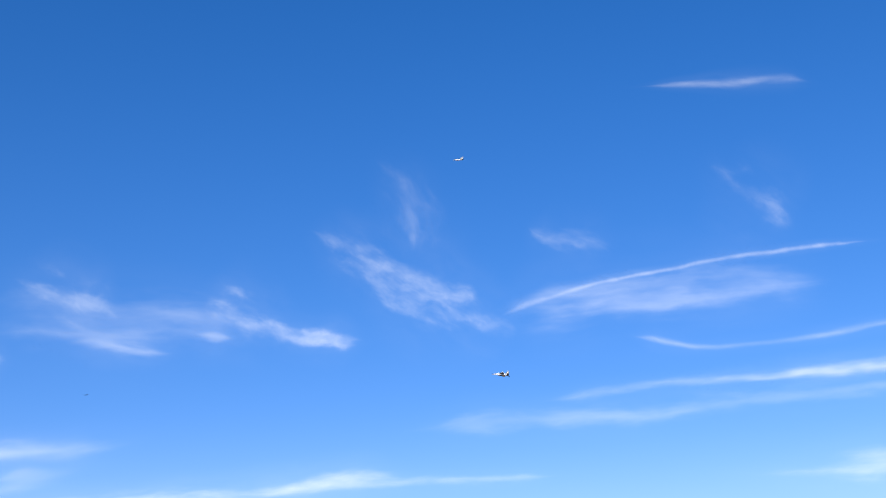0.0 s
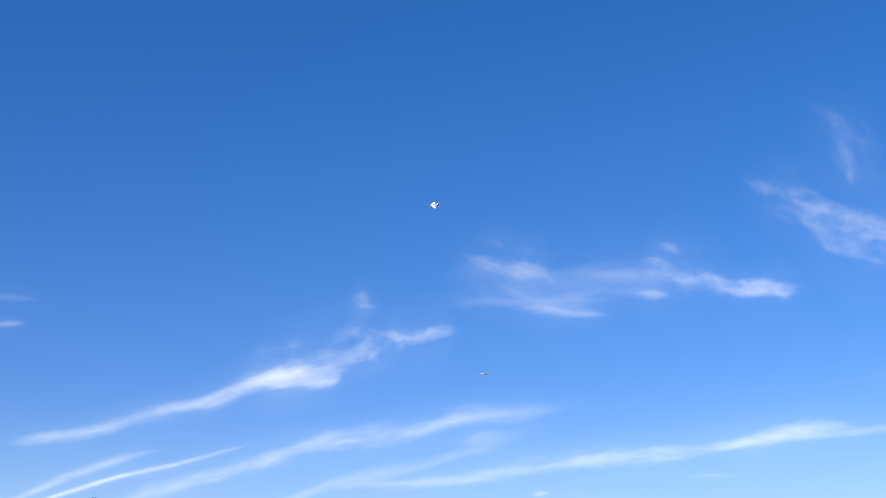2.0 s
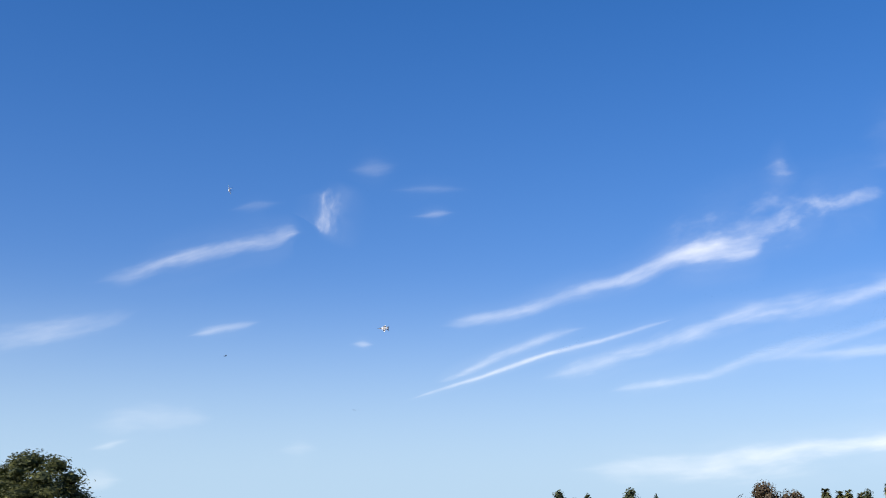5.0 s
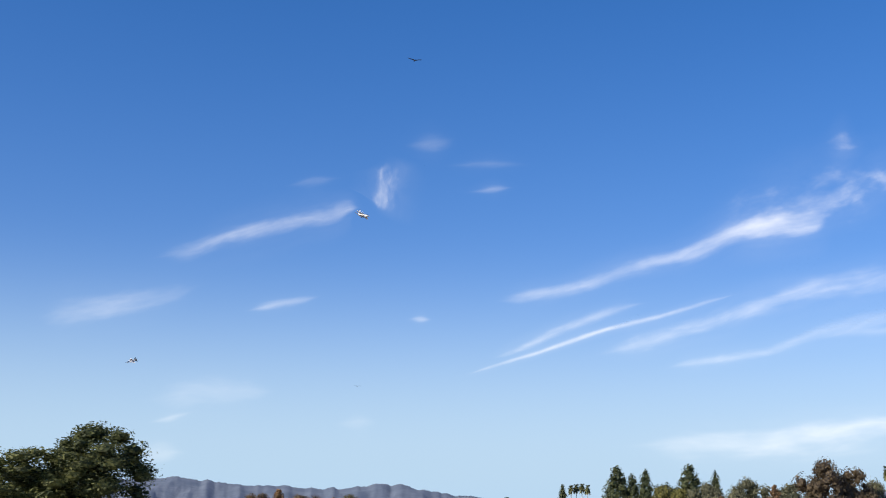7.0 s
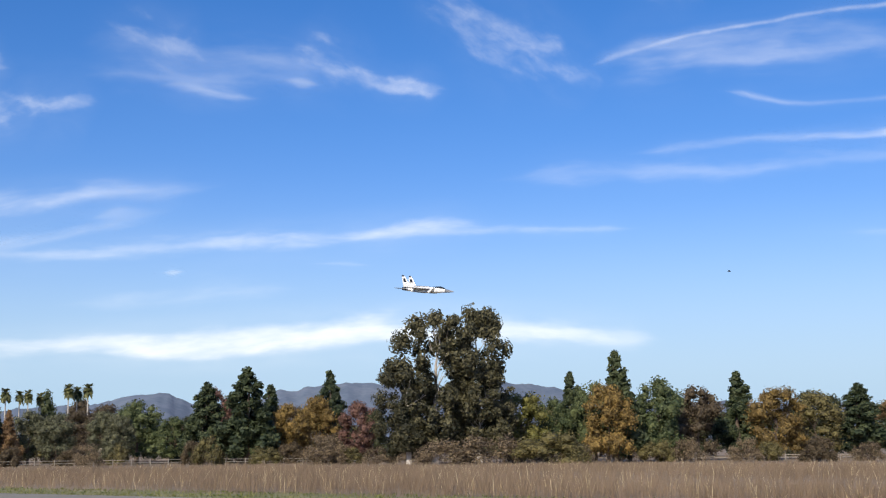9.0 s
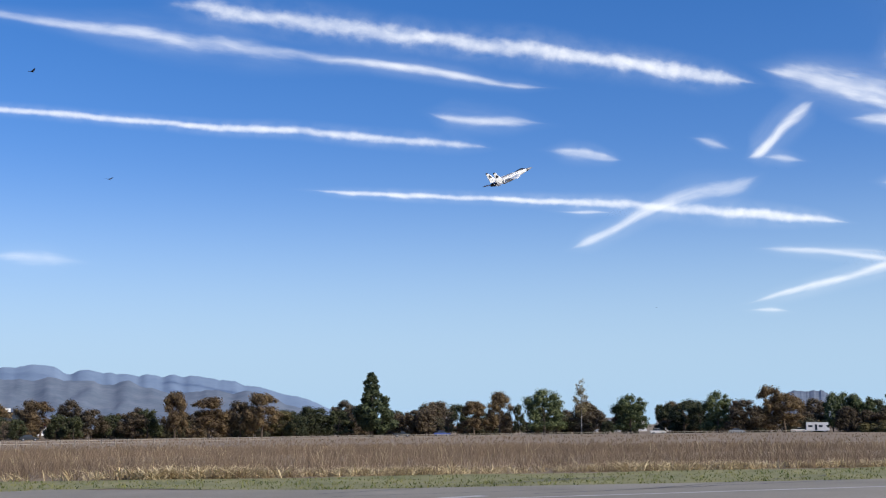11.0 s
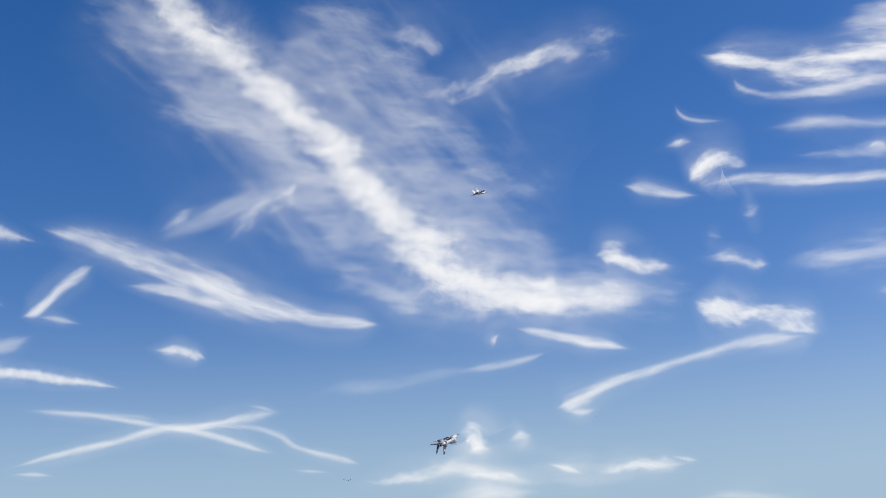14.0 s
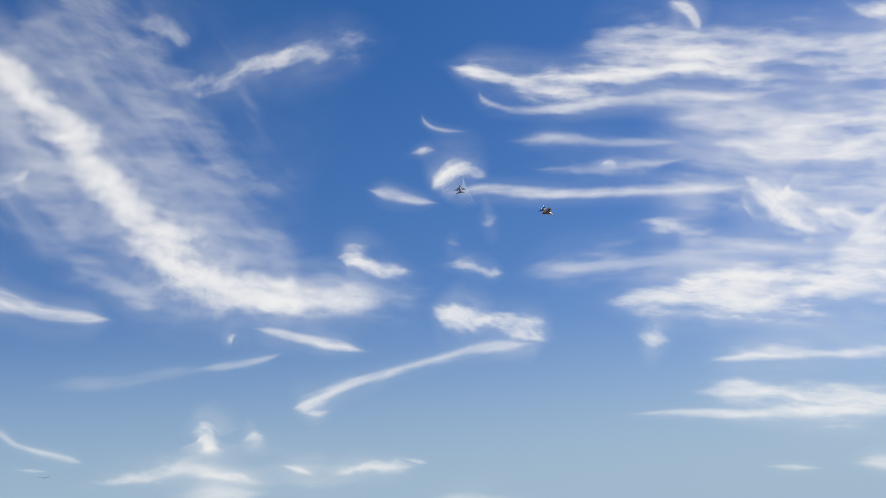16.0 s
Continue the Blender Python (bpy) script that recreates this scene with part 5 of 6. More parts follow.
woods_far_east = [
    (-64.84, 395, 10.8, 11.6, "brown"), (-65.80, 430, 4.8, 11.5, "dark"), (-66.84, 430, 11.4, 6.5, "green"), (-67.28, 432, 11.4, 7.7, "green"),
    (-67.80, 430, 11.0, 6.5, "green"), (-68.37, 430, 9.8, 4.2, "cypress"), (-69.38, 440, 8.8, 5.1, "blobround"), (-70.28, 430, 11.0, 5.4, "green"),
    (-71.11, 432, 11.1, 6.9, "green"), (-71.72, 430, 10.0, 6.5, "dark"), (-72.72, 430, 9.7, 6.5, "green"), (-73.78, 420, 13.3, 6.4, "pine"),
    (-74.39, 420, 12.8, 6.0, "birch"), (-68.24, 410, 6.5, 17.6, "umber"), (-70.57, 412, 7.0, 16.6, "umber"), (-72.99, 410, 6.1, 16.5, "umber"),
    (-68.64, 395, 2.4, 9.9, "bush"), (-75.21, 420, 16.6, 8.6, "pine"), (-76.02, 420, 11.9, 9.4, "brown"), (-77.74, 420, 9.3, 13.1, "umber"),
    (-79.17, 425, 10.0, 11.4, "dark")]
woods_last = [
    (-80.49, 420, 13.3, 9.8, "pine"), (-82.03, 420, 9.4, 13.1, "umber"), (-83.92, 420, 8.4, 13.1, "green"), (-70.14, 420, 14.6, 16.9, "green"),
    (-74.99, 410, 14.6, 14.6, "umber"), (-79.93, 420, 12.3, 16.9, "dark"), (-84.92, 420, 12.4, 11.2, "pine"), (-89.85, 410, 9.5, 16.5, "brown"),
    (-95.88, 420, 9.2, 16.9, "green")]

for belt in (woods_west, woods_northwest, woods_north, woods_centre, woods_unseen_side, woods_east_near, woods_east, woods_far_east, woods_last):
    for entry in belt:
        plant(*entry)

# scattered low growth that closes the belt under the crowns
low_growth = random.Random(4)
for i in range(150):
    yaw = 82 - 186 * (i + low_growth.random()) / 150
    d = float(np.interp(yaw, [-100, -64, -26, 20, 45, 85], [435, 415, 352, 290, 252, 265]))
    mix = ["umber", "brown", "dark", "umber", "dark"] if yaw < 0 else ["grey", "green", "dark", "olive", "umber"]
    size = low_growth.uniform(5.5, 9.5) * (1.5 if -26 < yaw < 26 else 0.5 if yaw > 57 else 1.12)
    plant(yaw, d + low_growth.uniform(12, 45), size, size * low_growth.uniform(0.8, 1.1), low_growth.choice(mix))
    if -92 < yaw < -2 and not -59.5 < yaw < -57 and not -33.4 < yaw < -31.0:
        for back in (6, 16):
            plant(yaw + low_growth.uniform(-0.6, 0.6), d + back + low_growth.uniform(-3, 5), low_growth.uniform(3.8, 6.6), low_growth.uniform(7, 11), low_growth.choice(["thicket", "brush", "brush", "thicket"]))
    if i % 2:
        plant(yaw, d + low_growth.uniform(-6, 8), low_growth.uniform(2.5, 4.5), low_growth.uniform(4, 7), low_growth.choice(["thicket", "brush"]))
for i in range(60):
    yaw = 78 - 100 * (i + low_growth.random()) / 60
    plant(yaw, low_growth.uniform(204, 232), low_growth.uniform(1.8, 4.2), low_growth.uniform(3, 6), low_growth.choice(["scrub", "scrub", "brush", "bush"]))

# ---- fence, sheds, buildings ----
rail_wood = surface("weathered_pale_fence_wood", (0.2, 0.175, 0.14), (0.36, 0.32, 0.27), 0.9, 2.0, 20.0, 0.3)
glass_dark = plain("dark_office_glass", (0.035, 0.045, 0.06), 0.15)
concrete = surface("pale_concrete", (0.36, 0.34, 0.31), (0.5, 0.48, 0.44), 0.9, 0.3, 6.0, 0.2)
dark_cladding = plain("dark_bronze_cladding", (0.06, 0.06, 0.065), 0.5)
white_wall = plain("white_painted_wall", (0.72, 0.72, 0.7), 0.7)
red_panel = plain("red_sign_panel", (0.5, 0.04, 0.04), 0.5)
tan_wall = surface("sun_bleached_tan_bank", (0.3, 0.26, 0.2), (0.42, 0.37, 0.29), 0.95, 0.1, 2.0, 0.2)
FENCE = [(way(y, 0) * d) for y, d in ((53, 218), (45, 226), (30, 232), (12, 232), (-8, 215), (-26, 205), (-36, 240), (-46, 290), (-56, 325), (-66, 360))]


def fence_section(p, q):
    v = q - p
    fence = thing("rail_fence", "weathered low wooden rail fence along the field edge", "fence", "fence sections")
    fence.matrix_world = Matrix.Translation(p + Vector((0, 0, ground_z(p.x, p.y) - 0.05))) @ pose(0, 0, 0, 0, 0, math.degrees(math.atan2(v.y, v.x)))
    n = max(2, round(v.length / 3.2))
    for i in range(n):
        bm = bmesh.new()
        box(bm, v.length * i / n - 0.06, -0.06, -0.1, v.length * i / n + 0.06, 0.06, 1.1, 0.012)
        part("post", bm, rail_wood, fence)
    for z in (0.5, 0.95):
        bm = bmesh.new()
        box(bm, 0, 0.08, z - 0.045, v.length, 0.12, z + 0.045, 0.01)
        part("rail", bm, rail_wood, fence)


for a, b in zip(FENCE, FENCE[1:]):
    k = max(1, round((b - a).length / 22))
    for i in range(k):
        fence_section(a.lerp(b, i / k), a.lerp(b, (i + 1) / k))


def facing_camera(name, label, category, yaw, distance, twist=0):
    ob = thing(name, label, category)
    at = way(yaw, 0) * distance
    ob.matrix_world = pose(at.x, at.y, ground_z(at.x, at.y), 0, 0, yaw + twist)
    return ob


def office(yaw, distance, width, height):
    ob = facing_camera("office_building", "long low dark-glass office building behind trees", "building", yaw, distance)
    bm = bmesh.new()
    box(bm, -width / 2, 0, -0.1, width / 2, 22, height, 0.1)
    part("wall", bm, dark_cladding, ob)
    bm = bmesh.new()
    box(bm, -width / 2 - .3, -.3, height, width / 2 + .3, 22.3, height + 0.5)
    part("roof", bm, glass_dark, ob)
    for floor_index in range(3):
        z = 0.8 + floor_index * (height - 1) / 3
        for i in range(14):
            x = -width / 2 + 0.8 + i * (width - 1.6) / 14
            bm = bmesh.new()
            box(bm, x + 0.12, -0.12, z, x + (width - 1.6) / 14 - 0.12, 0.05, z + (height - 1) / 3 - 0.5)
            part("window", bm, glass_dark, ob)
    bm = bmesh.new()
    box(bm, -width * .06, 6, height + .5, width * .22, 15, height + 2.2, 0.1)
    part("plant_room", bm, white_wall, ob, "white rooftop plant room")


office(-30.2, 620, 46, 10.2)


def shop(yaw, distance, width, height, sign):
    ob = facing_camera("low_building", "low white commercial building in the distance", "building", yaw, distance)
    bm = bmesh.new()
    box(bm, -width / 2, 0, -0.1, width / 2, 12, height, 0.06)
    part("wall", bm, white_wall, ob)
    bm = bmesh.new()
    box(bm, -width / 2 - .3, -.4, height, width / 2 + .3, 12.3, height + 0.35)
    part("roof", bm, concrete, ob)
    if sign:
        bm = bmesh.new()
        box(bm, -width / 2 + 1, -0.15, height - 1.5, width / 2 - 2, -0.01, height - 0.3)
        part("sign", bm, red_panel, ob, "plain red fascia sign")
    for i in range(4):
        x = -width / 2 + 0.8 + i * width / 4
        bm = bmesh.new()
        box(bm, x, -0.06, 0.9, x + width / 6, 0.06, 2.4)
        part("window", bm, glass_dark, ob)


shop(-32.6, 560, 9, 5.2, True)
shop(-38.0, 640, 5, 8.4, False)
shop(-57.7, 520, 22, 5.2, False)
shop(-60.0, 520, 12, 5.8, False)


def shelter(yaw, distance, width):
    ob = facing_camera("picnic_shelter", "small open shelter with pale sloping roof", "shelter", yaw, distance, 12)
    for x in (-width / 2, width / 2):
        for y in (0, 3):
            bm = bmesh.new()
            tube(bm, (x, y, -0.05), (x, y, 2.3), 0.09, 0.09, 8)
            part("post", bm, bark, ob)
    bm = bmesh.new()
    w = width / 2 + 0.5
    vs = [bm.verts.new(p) for p in ((-w, -.5, 2.25), (w, -.5, 2.25), (w, 3.5, 2.25), (-w, 3.5, 2.25), (-w, 1.5, 3.0), (w, 1.5, 3.0))]
    for f in ((0, 1, 5, 4), (2, 3, 4, 5), (0, 4, 3), (1, 2, 5), (3, 2, 1, 0)):
        bm.faces.new([vs[i] for i in f])
    part("roof", bm, tan_wall, ob, "pale sheet roof")


shelter(48.2, 238, 2.6)
shelter(42.7, 240, 1.6)

# ---- vehicles ----
rubber = plain("black_rubber", (0.02, 0.02, 0.02), 0.8)
chrome = plain("grey_wheel_rim", (0.4, 0.4, 0.42), 0.35, 0.8)
PAINTS = {"white": plain("white_car_paint", (0.75, 0.75, 0.74), 0.25), "blue": plain("blue_car_paint", (0.06, 0.1, 0.3), 0.25),
          "dark": plain("dark_car_paint", (0.03, 0.035, 0.04), 0.25), "silver": plain("silver_car_paint", (0.4, 0.41, 0.42), 0.25, 0.5)}


def wheels(ob, xs, width, radius):
    for x in xs:
        for side in (-1, 1):
            y = side * (width / 2 - 0.08)
            bm = bmesh.new()
            tube(bm, (x, y - 0.11, radius), (x, y + 0.11, radius), radius, radius, 18)
            wheel = part("wheel", bm, rubber, ob, "black tyre")
            bm = bmesh.new()
            tube(bm, (x, y + side * 0.10, radius), (x, y + side * 0.125, radius), radius * 0.62, radius * 0.58, 14)
            part("rim", bm, chrome, wheel)


def car(yaw, distance, colour, pickup=False):
    kind = "pickup truck" if pickup else "parked car"
    ob = facing_camera("pickup_truck" if pickup else "car", "%s %s beside the fence at the field edge" % (colour, kind), "truck" if pickup else "car", yaw, distance, 8)
    bm = bmesh.new()
    profile = [(-2.3, 0.35), (2.3, 0.35), (2.35, 0.75), (1.2, 0.98), (-2.25, 1.0), (-2.35, 0.7)]
    loft(bm, [[(x, y, z) for x, z in profile] for y in (-0.88, 0.88)])
    bmesh.ops.bevel(bm, geom=bm.edges[:], offset=0.06, segments=2, affect="EDGES")
    part("body", bm, PAINTS[colour], ob)
    cabin = [(-0.4 if pickup else -1.7, 0.98), (1.1, 0.98), (0.45, 1.5), (-0.3 if pickup else -1.1, 1.52)]
    bm = bmesh.new()
    loft(bm, [[(x, y, z) for x, z in cabin] for y in (-0.74, 0.74)])
    bmesh.ops.bevel(bm, geom=bm.edges[:], offset=0.05, segments=2, affect="EDGES")
    part("cabin", bm, glass_dark, ob, "dark glazed cabin")
    bm = bmesh.new()
    box(bm, -0.35 if pickup else -1.05, -0.7, 1.5, 0.42, 0.7, 1.56, 0.02)
    part("roof", bm, PAINTS[colour], ob)
    wheels(ob, (-1.4, 1.45), 1.8, 0.34)


def camper(yaw, distance):
    ob = facing_camera("motorhome", "boxy white motorhome parked by the trees", "motorhome", yaw, distance, 4)
    bm = bmesh.new()
    loft(bm, [[(x, y, z) for x, z in ((-3.4, 0.5), (2.2, 0.5), (3.3, 0.6), (3.3, 1.3), (2.5, 1.5), (2.2, 2.1), (3.0, 2.3), (3.0, 3.0), (-3.4, 3.1))] for y in (-1.15, 1.15)])
    bmesh.ops.bevel(bm, geom=bm.edges[:], offset=0.07, segments=2, affect="EDGES")
    part("body", bm, PAINTS["white"], ob)
    for x0, x1, z0, z1 in ((-2.8, -1.6, 1.6, 2.2), (0.2, 1.3, 1.6, 2.2), (-0.9, -0.25, 0.7, 2.4)):
        bm = bmesh.new()
        box(bm, x0, -1.19, z0, x1, -1.14, z1, 0.01)
        part("window" if x1 - x0 > 1 else "door", bm, glass_dark, ob)
    wheels(ob, (-1.9, 1.9), 2.2, 0.4)


camper(-66.2, 400)
car(-65.4, 398, "white", True)
car(-49.8, 355, "blue")
car(-48.0, 350, "dark", True)
car(-59.4, 380, "white")
car(-62.8, 385, "silver")
car(-31.9, 330, "dark")
car(-72.6, 405, "white")

# ---- model jets ----
jet_grey = surface("pale_grey_aircraft_paint", (0.56, 0.58, 0.58), (0.72, 0.73, 0.72), 0.4, 3.0, 30.0, 0.02)
# the dark and mid greys also colour the shade painted on the undersides
jet_dark = surface("dark_grey_camouflage_and_shade", (0.035, 0.04, 0.05), (0.07, 0.075, 0.085), 0.45, 3.0, 30.0, 0.02)
jet_mid = surface("mid_grey_paint_and_wing_shade", (0.16, 0.17, 0.19), (0.26, 0.27, 0.29), 0.45, 3.0, 30.0, 0.02)
canopy_glass = plain("smoked_canopy", (0.02, 0.025, 0.03), 0.08)
burnt = plain("burnt_metal_nozzle", (0.06, 0.055, 0.05), 0.35, 0.8)
tail_black = plain("black_tail_paint", (0.015, 0.015, 0.018), 0.4)
tail_white = plain("white_marking", (0.75, 0.75, 0.75), 0.5)


def slab(bm, outline, z, thick, up=Vector((0, 0, 1)), origin=Vector((0, 0, 0)), out=Vector((1, 0, 0))):
    """A wing or fin: an outline of (span, chord) with a sharp rim and a thicker heart."""
    fore = Vector((0, 1, 0))
    ring = [origin + out * a + fore * b for a, b in outline]
    mid = sum(ring, Vector()) / len(ring)
    for s in (1, -1):
        rim = [bm.verts.new(p + up * s * thick * 0.12) for p in ring]
        inner = [bm.verts.new(mid + (p - mid) * 0.72 + up * s * thick * 0.5) for p in ring]
        for i in range(len(ring)):
            j = (i + 1) % len(ring)
            bm.faces.new((rim[i], rim[j], inner[j], inner[i]))
        bm.faces.new(inner)
        if s == 1:
            first = rim
    for i in range(len(ring)):
        j = (i + 1) % len(ring)
        bm.faces.new((first[i], first[j], rim[j], rim[i]))


def ring_at(y, half, low, top, square):
    """A fuselage section: half its breadth, its belly, its top, and how square it is."""
    pts = []
    for i in range(16):
        a = 2 * math.pi * i / 16
        c, s = math.cos(a), math.sin(a)
        k = square
        x = math.copysign(abs(c) ** k, c) * half
        z = (low + top) / 2 + math.copysign(abs(s) ** k, s) * (top - low) / 2
        pts.append((x, y, z))
    return pts


def fighter(label, dark_tail, striped):
    """A twin-tailed model jet 2.9 m long; its nose points along +y."""
    jet = thing("model_jet", label, "model jet", "model jets in flight")
    bm = bmesh.new()
    loft(bm, [ring_at(*s) for s in ((0.98, 0.075, -0.085, 0.075, 0.9), (0.72, 0.105, -0.115, 0.105, 0.85), (0.45, 0.13, -0.13, 0.125, 0.75), (0.10, 0.15, -0.13, 0.14, 0.7), (-0.45, 0.19, -0.12, 0.125, 0.55), (-0.95, 0.20, -0.10, 0.105, 0.55), (-1.15, 0.17, -0.07, 0.08, 0.6))])
    part("fuselage", bm, jet_grey, jet, smooth=True)
    bm = bmesh.new()
    loft(bm, [ring_at(*s) for s in ((1.45, 0.004, -0.03, -0.022, 1), (1.36, 0.026, -0.052, 0.004, 1), (1.2, 0.052, -0.075, 0.038, 0.95), (0.98, 0.075, -0.085, 0.075, 0.9))])
    part("nose_cone", bm, jet_mid, jet, "darker grey radome", smooth=True)
    bm = bmesh.new()
    loft(bm, [ring_at(*s) for s in ((0.98, 0.01, 0.04, 0.075, 1), (0.88, 0.055, 0.03, 0.135, 1), (0.70, 0.07, 0.03, 0.185, 1), (0.48, 0.062, 0.03, 0.17, 1), (0.25, 0.015, 0.05, 0.145, 1))])
    part("canopy", bm, canopy_glass, jet, "smoked bubble canopy", smooth=True)
    for s in (-1, 1):
        bm = bmesh.new()
        box(bm, min(s * 0.125, s * 0.255), -0.75, -0.135, max(s * 0.125, s * 0.255), 0.48, 0.085, 0.02)
        for v in bm.verts:
            if v.co.y > 0.3 and v.co.z < 0:
                v.co.y -= 0.17
        part("intake", bm, jet_grey, jet)
        bm = bmesh.new()
        tube(bm, (s * 0.1, -1.1, 0.0), (s * 0.1, -1.3, 0.0), 0.095, 0.07, 14)
        part("nozzle", bm, burnt, jet, "burnt metal exhaust nozzle")
        bm = bmesh.new()
        slab(bm, [(0.0, 0.42), (0.72, -0.32), (0.74, -0.50), (0.66, -0.58), (0.0, -0.62)], 0, 0.05, origin=Vector((s * 0.2, 0, 0.04)), out=Vector((s, 0, 0)))
        wing = part("wing", bm, jet_grey, jet)
        bm = bmesh.new()
        slab(bm, [(0.02, -0.46), (0.40, -0.47), (0.40, -0.58), (0.02, -0.61)], 0, 0.062, origin=Vector((s * 0.2, 0, 0.04)), out=Vector((s, 0, 0)))
        part("flap", bm, jet_mid, wing)
        # shade under the wing, put in as a darker patch on the underside only
        bm = bmesh.new()
        slab(bm, [(0.03, 0.30), (0.26, 0.02), (0.40, -0.12), (0.30, -0.42), (0.06, -0.44)], 0, 0.05, origin=Vector((s * 0.2, 0, 0.012)), out=Vector((s, 0, 0)))
        part("underside_shade", bm, jet_mid, wing, "darker grey patch of painted underwing shade")
        if striped:
            bm = bmesh.new()
            slab(bm, [(0.06, 0.30), (0.52, -0.14), (0.50, -0.55), (0.08, -0.58)], 0, 0.07, origin=Vector((s * 0.2, 0, 0.04)), out=Vector((s, 0, 0)))
            part("stripe", bm, jet_dark, wing, "dark camouflage band")
        bm = bmesh.new()
        slab(bm, [(0.0, -0.92), (0.36, -1.26), (0.40, -1.22), (0.42, -1.40), (0.34, -1.46), (0.0, -1.28)], 0, 0.03, origin=Vector((s * 0.2, 0, -0.01)), out=Vector((s, 0, 0)))
        part("stabilator", bm, jet_mid if not striped else jet_dark, jet)
        bm = bmesh.new()
        slab(bm, [(0.0, -0.74), (0.50, -1.12), (0.55, -1.25), (0.50, -1.28), (0.0, -1.18)], 0, 0.03, Vector((s, 0, -0.08)), Vector((s * 0.235, 0, 0.07)), Vector((s * 0.08, 0, 1)))
        fin = part("fin", bm, jet_grey if dark_tail else jet_dark, jet, "" if dark_tail else "dark grey tail fin")
        bm = bmesh.new()
        slab(bm, [(0.22, -0.97), (0.40, -1.08), (0.40, -1.21), (0.22, -1.17)], 0, 0.045, Vector((s, 0, -0.08)), Vector((s * 0.235, 0, 0.07)), Vector((s * 0.08, 0, 1)))
        part("marking", bm, tail_black if dark_tail else tail_white, fin, "plain black fin badge" if dark_tail else "plain white fin badge")
        bm = bmesh.new()
        slab(bm, [(0.47, -1.11), (0.53, -1.17), (0.556, -1.255), (0.50, -1.285), (0.47, -1.275)], 0, 0.04, Vector((s, 0, -0.08)), Vector((s * 0.235, 0, 0.07)), Vector((s * 0.08, 0, 1)))
        part("fin_tip", bm, tail_black, fin, "black fin cap")
    for x, y0, y1, w, z0, z1 in ((0.0, -0.7, 0.1, 0.10, 0.10, 0.16), (0.0, 0.15, 0.5, 0.05, -0.15, -0.1)):
        bm = bmesh.new()
        box(bm, x - w, y0, z0, x + w, y1, z1, 0.02)
        part("panel", bm, jet_mid, jet, "darker grey spine panel")
    # shade on the belly, laid on as dark patches
    for s in (-1, 1):
        bm = bmesh.new()
        slab(bm, [(-0.14, 0.12), (0.05, 0.18), (0.10, -0.4), (-0.1, -0.5)], 0, 0.02, origin=Vector((s * 0.17, 0, -0.135)), out=Vector((s, 0, 0)))
        part("underside_shade", bm, jet_dark, jet, "dark grey patch of painted belly shade")
    return jet


lead_jet = fighter("pale grey twin-tailed model fighter jet in flight", True, False)
second_jet = fighter("light grey model fighter jet with dark camouflage bands", False, True)

# ---- birds ----
plumage = surface("dark_brown_plumage", (0.02, 0.017, 0.014), (0.05, 0.042, 0.035), 0.8, 8.0, 60.0, 0.1)


def bird():
    ob = thing("soaring_bird", "dark soaring bird with outstretched wings", "bird", "birds over the field")
    bm = bmesh.new()
    loft(bm, [ring_at(*s) for s in ((0.3, 0.01, -0.01, 0.02, 1), (0.2, 0.05, -0.04, 0.05, 1), (0.0, 0.07, -0.06, 0.06, 1), (-0.2, 0.04, -0.03, 0.04, 1), (-0.38, 0.06, -0.01, 0.01, 1))])
    part("body", bm, plumage, ob, smooth=True)
    for s in (-1, 1):
        bm = bmesh.new()
        slab(bm, [(0.0, 0.14), (0.35, 0.2), (0.75, 0.05), (0.82, -0.08), (0.4, -0.08), (0.0, -0.14)], 0, 0.02, Vector((-s * 0.2, 0, 1)), Vector((s * 0.05, 0, 0.02)), Vector((s, 0, 0.22)))
        part("wing", bm, plumage, ob)
    return ob


flock = [bird() for _ in range(4)]


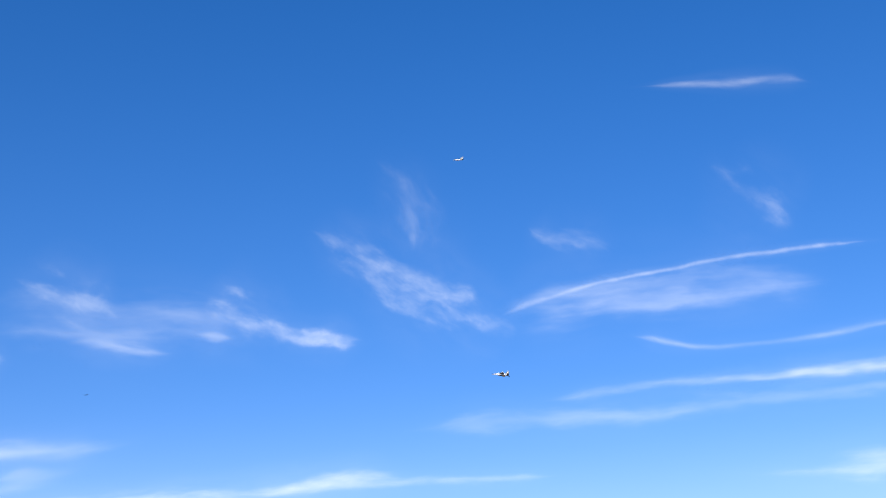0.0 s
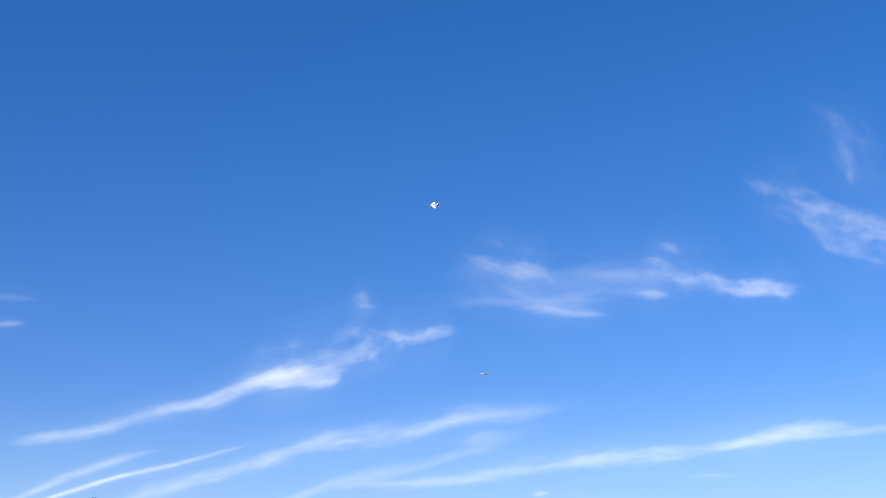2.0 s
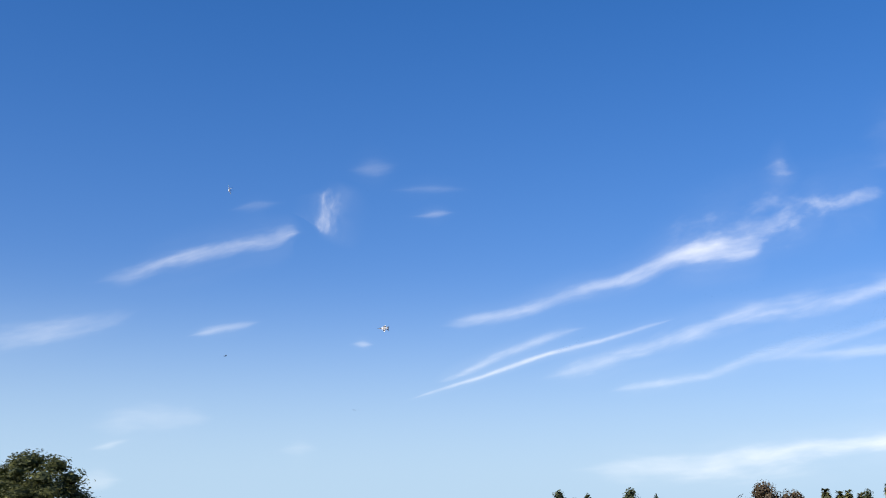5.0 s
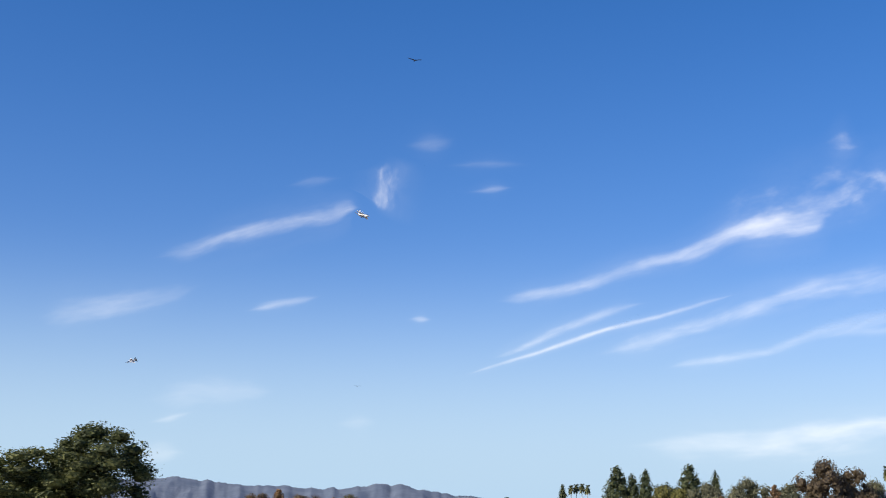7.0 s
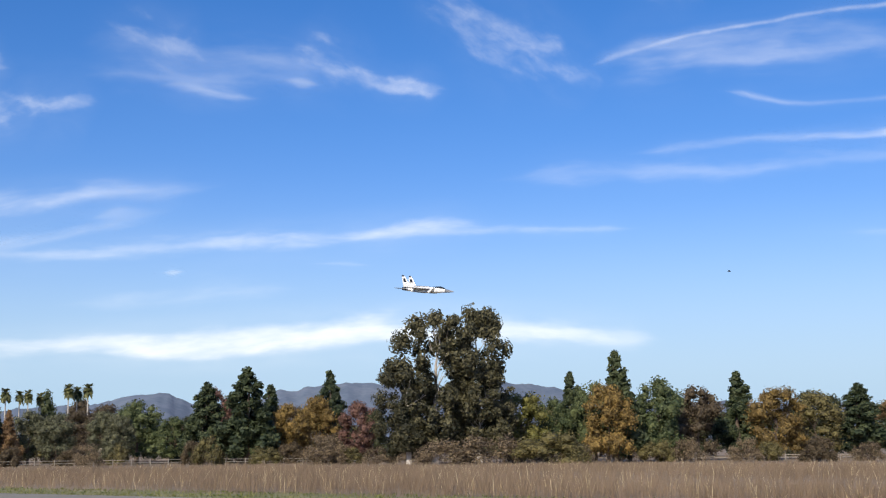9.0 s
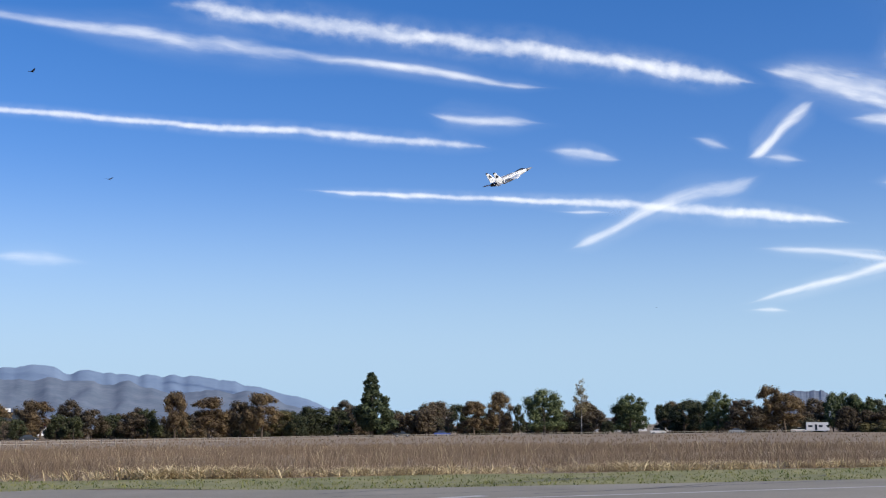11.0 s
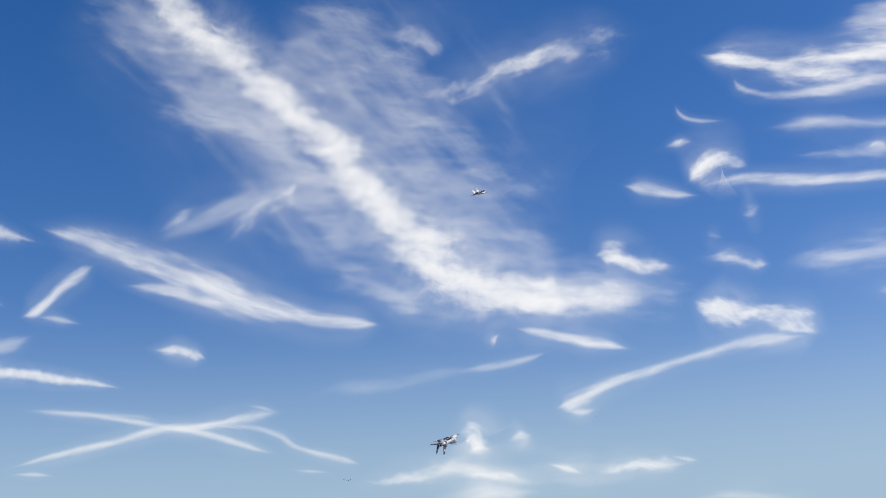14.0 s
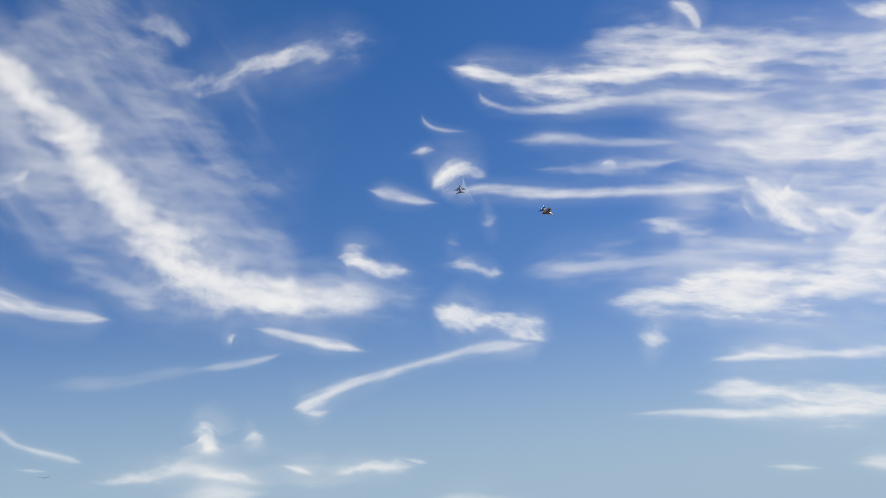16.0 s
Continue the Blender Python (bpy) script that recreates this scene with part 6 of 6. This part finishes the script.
def motions():
    walk(lead_jet, [
        (0, pose(-110.7, 205.0, 105.3, 18, -24, 70)),
        (0.25, pose(-121.5, 202.4, 105.8, 18, -39, 72)),
        (0.5, pose(-133.4, 197.4, 105.8, 16, -59, 76)),
        (1, pose(-153.4, 189.8, 102.3, 3, -68, 104)),
        (1.5, pose(-175.1, 177.6, 99.7, 4, -68, 124)),
        (2, pose(-194.4, 161.2, 97.2, -2, -68, 148)),
        (2.5, pose(-210.6, 139.7, 93.9, -2, -66, 160)),
        (3, pose(-222.3, 118.3, 90.5, 1, -62, 168)),
        (3.5, pose(-230.2, 97.8, 86.1, 3, -58, 176)),
        (4, pose(-235.4, 77.0, 80.9, -1, -55, -168)),
        (4.5, pose(-236.5, 57.8, 74.2, -15, -64, -131)),
        (5, pose(-231.7, 44.2, 68.0, -58, -63, -50)),
        (5.2, pose(-228.4, 41.7, 66.4, -63, -59, -30)),
        (6.2, pose(-186.0, 35.0, 50.0, -39, -59, -57)),
        (6.8, pose(-155.0, 36.0, 40.0, -18, -34, -75)),
        (7.3, pose(-126.2, 39.3, 33.6, -13, -14, -57)),
        (7.5, pose(-116.3, 42.2, 30.4, -11, -4, -61)),
        (8, pose(-91.8, 47.8, 22.8, -9, -2, -66)),
        (8.5, pose(-63.1, 48.8, 15.3, -8, 4, -73)),
        (8.7, pose(-46.2, 46.0, 11.2, -7, 4, -78)),
        (9.2, pose(-26.0, 47.0, 8.2, -6, -0, -95)),
        (9.7, pose(-5.0, 45.0, 7.0, -1, 4, -96)),
        (10.2, pose(16.0, 43.0, 7.2, 4, 8, -99)),
        (10.5, pose(28.5, 40.5, 8.6, 9, 12, -104)),
        (10.8, pose(40.3, 36.3, 11.0, 24, 9, -93)),
        (11, pose(48.6, 36.5, 13.7, 26, 7, -102)),
        (11.5, pose(72.6, 37.0, 22.0, 27, 7, -111)),
        (12, pose(97.1, 34.4, 30.7, 36, 8, -127)),
        (12.5, pose(107.4, 28.4, 35.0, 47, 32, -91)),
        (13, pose(112.2, 23.2, 37.3, 35, 35, -93)),
        (13.5, pose(133.9, 20.4, 44.4, 18, 8, -116)),
        (14, pose(147.7, 14.0, 46.6, 17, -10, -121)),
        (14.5, pose(151.8, 5.4, 45.1, 18, -10, -126)),
        (15, pose(158.0, -2.4, 45.8, 25, -6, -116)),
        (15.5, pose(165.3, -10.0, 48.3, 32, -4, -106)),
        (16, pose(173.7, -17.1, 53.4, 42, -4, -98))])
    walk(second_jet, [
        (0, pose(-87.9, 172.9, 50.7, 9, 10, 112)),
        (0.5, pose(-119.9, 168.4, 57.0, 21, 21, 109)),
        (0.8, pose(-137.2, 169.2, 61.8, 30, 18, 93)),
        (1.1, pose(-153.6, 172.9, 65.7, 6, -50, 83)),
        (1.5, pose(-178.4, 180.3, 67.5, 2, -10, 84)),
        (2, pose(-209.0, 187.2, 66.7, 17, -10, 79)),
        (2.5, pose(-232.6, 185.1, 65.3, 13, -41, 75)),
        (3, pose(-251.1, 178.5, 62.2, 12, -51, 88)),
        (3.5, pose(-265.6, 165.2, 59.2, 12, -61, 108)),
        (4, pose(-278.3, 145.4, 58.2, 15, -67, 122)),
        (4.5, pose(-286.4, 121.5, 57.3, 11, -70, 134)),
        (5, pose(-288.7, 94.0, 53.5, 6, -68, 148)),
        (5.2, pose(-287.5, 85.0, 51.7, 2, -62, 159)),
        (6.2, pose(-289.0, 45.0, 42.0, -19, -38, -168)),
        (7.3, pose(-287.9, 15.2, 33.0, -26, -32, -111)),
        (7.5, pose(-283.2, 12.8, 31.0, -25, -47, -67)),
        (8.1, pose(-255.0, 40.0, 28.0, -7, -60, -45)),
        (8.7, pose(-222.0, 62.0, 26.0, -6, -30, -66)),
        (9.6, pose(-165.0, 62.0, 18.0, -7, -10, -92)),
        (10.5, pose(-112.0, 55.0, 12.0, -5, 0, -99)),
        (11.5, pose(-55.0, 45.0, 8.0, -3, -0, -100)),
        (12.3, pose(-8.0, 37.0, 5.5, -2, 0, -101)),
        (13, pose(32.0, 28.0, 4.5, 1, 20, -105)),
        (13.5, pose(56.2, 20.5, 5.6, 124, 64, -21)),
        (13.7, pose(63.9, 15.9, 6.9, 148, 26, 35)),
        (14, pose(82.9, 10.9, 10.2, 160, -11, 69)),
        (14.5, pose(110.7, -0.5, 19.0, 151, -4, 70)),
        (15, pose(136.5, -11.4, 30.7, 150, 0, 67)),
        (15.3, pose(144.9, -16.7, 36.7, 142, -20, 72)),
        (15.5, pose(153.7, -20.5, 41.0, 102, -50, 137)),
        (15.8, pose(164.2, -25.3, 46.4, 73, -19, -95)),
        (16, pose(180.8, -30.8, 51.4, -15, -19, -139))])
    walk(flock[0], [(0, pose(-229.9, 223.6, 79.4, 0, 0, 20)), (3.5, pose(-317.4, 84.0, 34.9, 0, 0, 60)), (7, pose(-134.5, 40.2, 54.5, 0, 0, -90)), (10.8, pose(75.8, 123.2, 41.5, 0, 0, -100)), (11, pose(75.5, 123.4, 41.2, 0, 0, -100)), (16, pose(89.9, 54.9, 59.2, 0, 0, -120))])
    walk(flock[1], [(0, pose(-8.2, 115.3, 34.1, 0, 0, -60)), (10.8, pose(111.7, 161.6, 39.2, 0, 0, -80)), (11, pose(112.4, 161.1, 39.3, 0, 0, -80)), (12, pose(75.8, 84.0, 22.5, 0, 0, -90)), (16, pose(106.0, 83.9, 38.2, 0, 0, -90))])
    walk(flock[2], [(0, pose(-144.4, 136.5, 24.3, 0, 0, -90)), (7.5, pose(-327.9, 83.0, 36.6, 0, 0, -90)), (8, pose(-327.7, 83.6, 36.5, 0, 0, -80)), (9.5, pose(-53.7, 289.6, 171.5, 0, 0, -80)), (10.8, pose(295.8, 28.5, 43.1, 0, 0, -80)), (12, pose(214.3, 47.4, 17.1, 0, 0, -120)), (13.5, pose(214.6, 45.8, 17.9, 0, 0, -90)), (14, pose(214.6, 45.9, 17.9, 0, 0, -90)), (14.5, pose(204.7, 44.2, 17.3, 0, 0, -90)), (15, pose(204.5, 45.2, 17.4, 0, 0, -90)), (15.5, pose(199.4, 45.2, 17.1, 0, 0, -90)), (16, pose(194.1, 45.5, 16.9, 0, 0, -80))])
    walk(flock[3], [(0, pose(-55.6, 233.5, 3.6, 0, 0, -90)), (7.5, pose(-281.1, 222.7, 32.7, 0, 0, -90)), (8, pose(-256.7, 250.3, 34.3, 0, 0, -90)), (8.7, pose(-167.2, 197.2, 28.7, 0, 0, -80)), (10.8, pose(515.3, 302.6, 55.3, 0, 0, -90)), (11, pose(514.9, 303.3, 55.3, 0, 0, -100)), (12, pose(520.6, 296.3, 36.3, 0, 0, -90)), (16, pose(189.1, 112.0, 11.9, 0, 0, -90))])


motions()
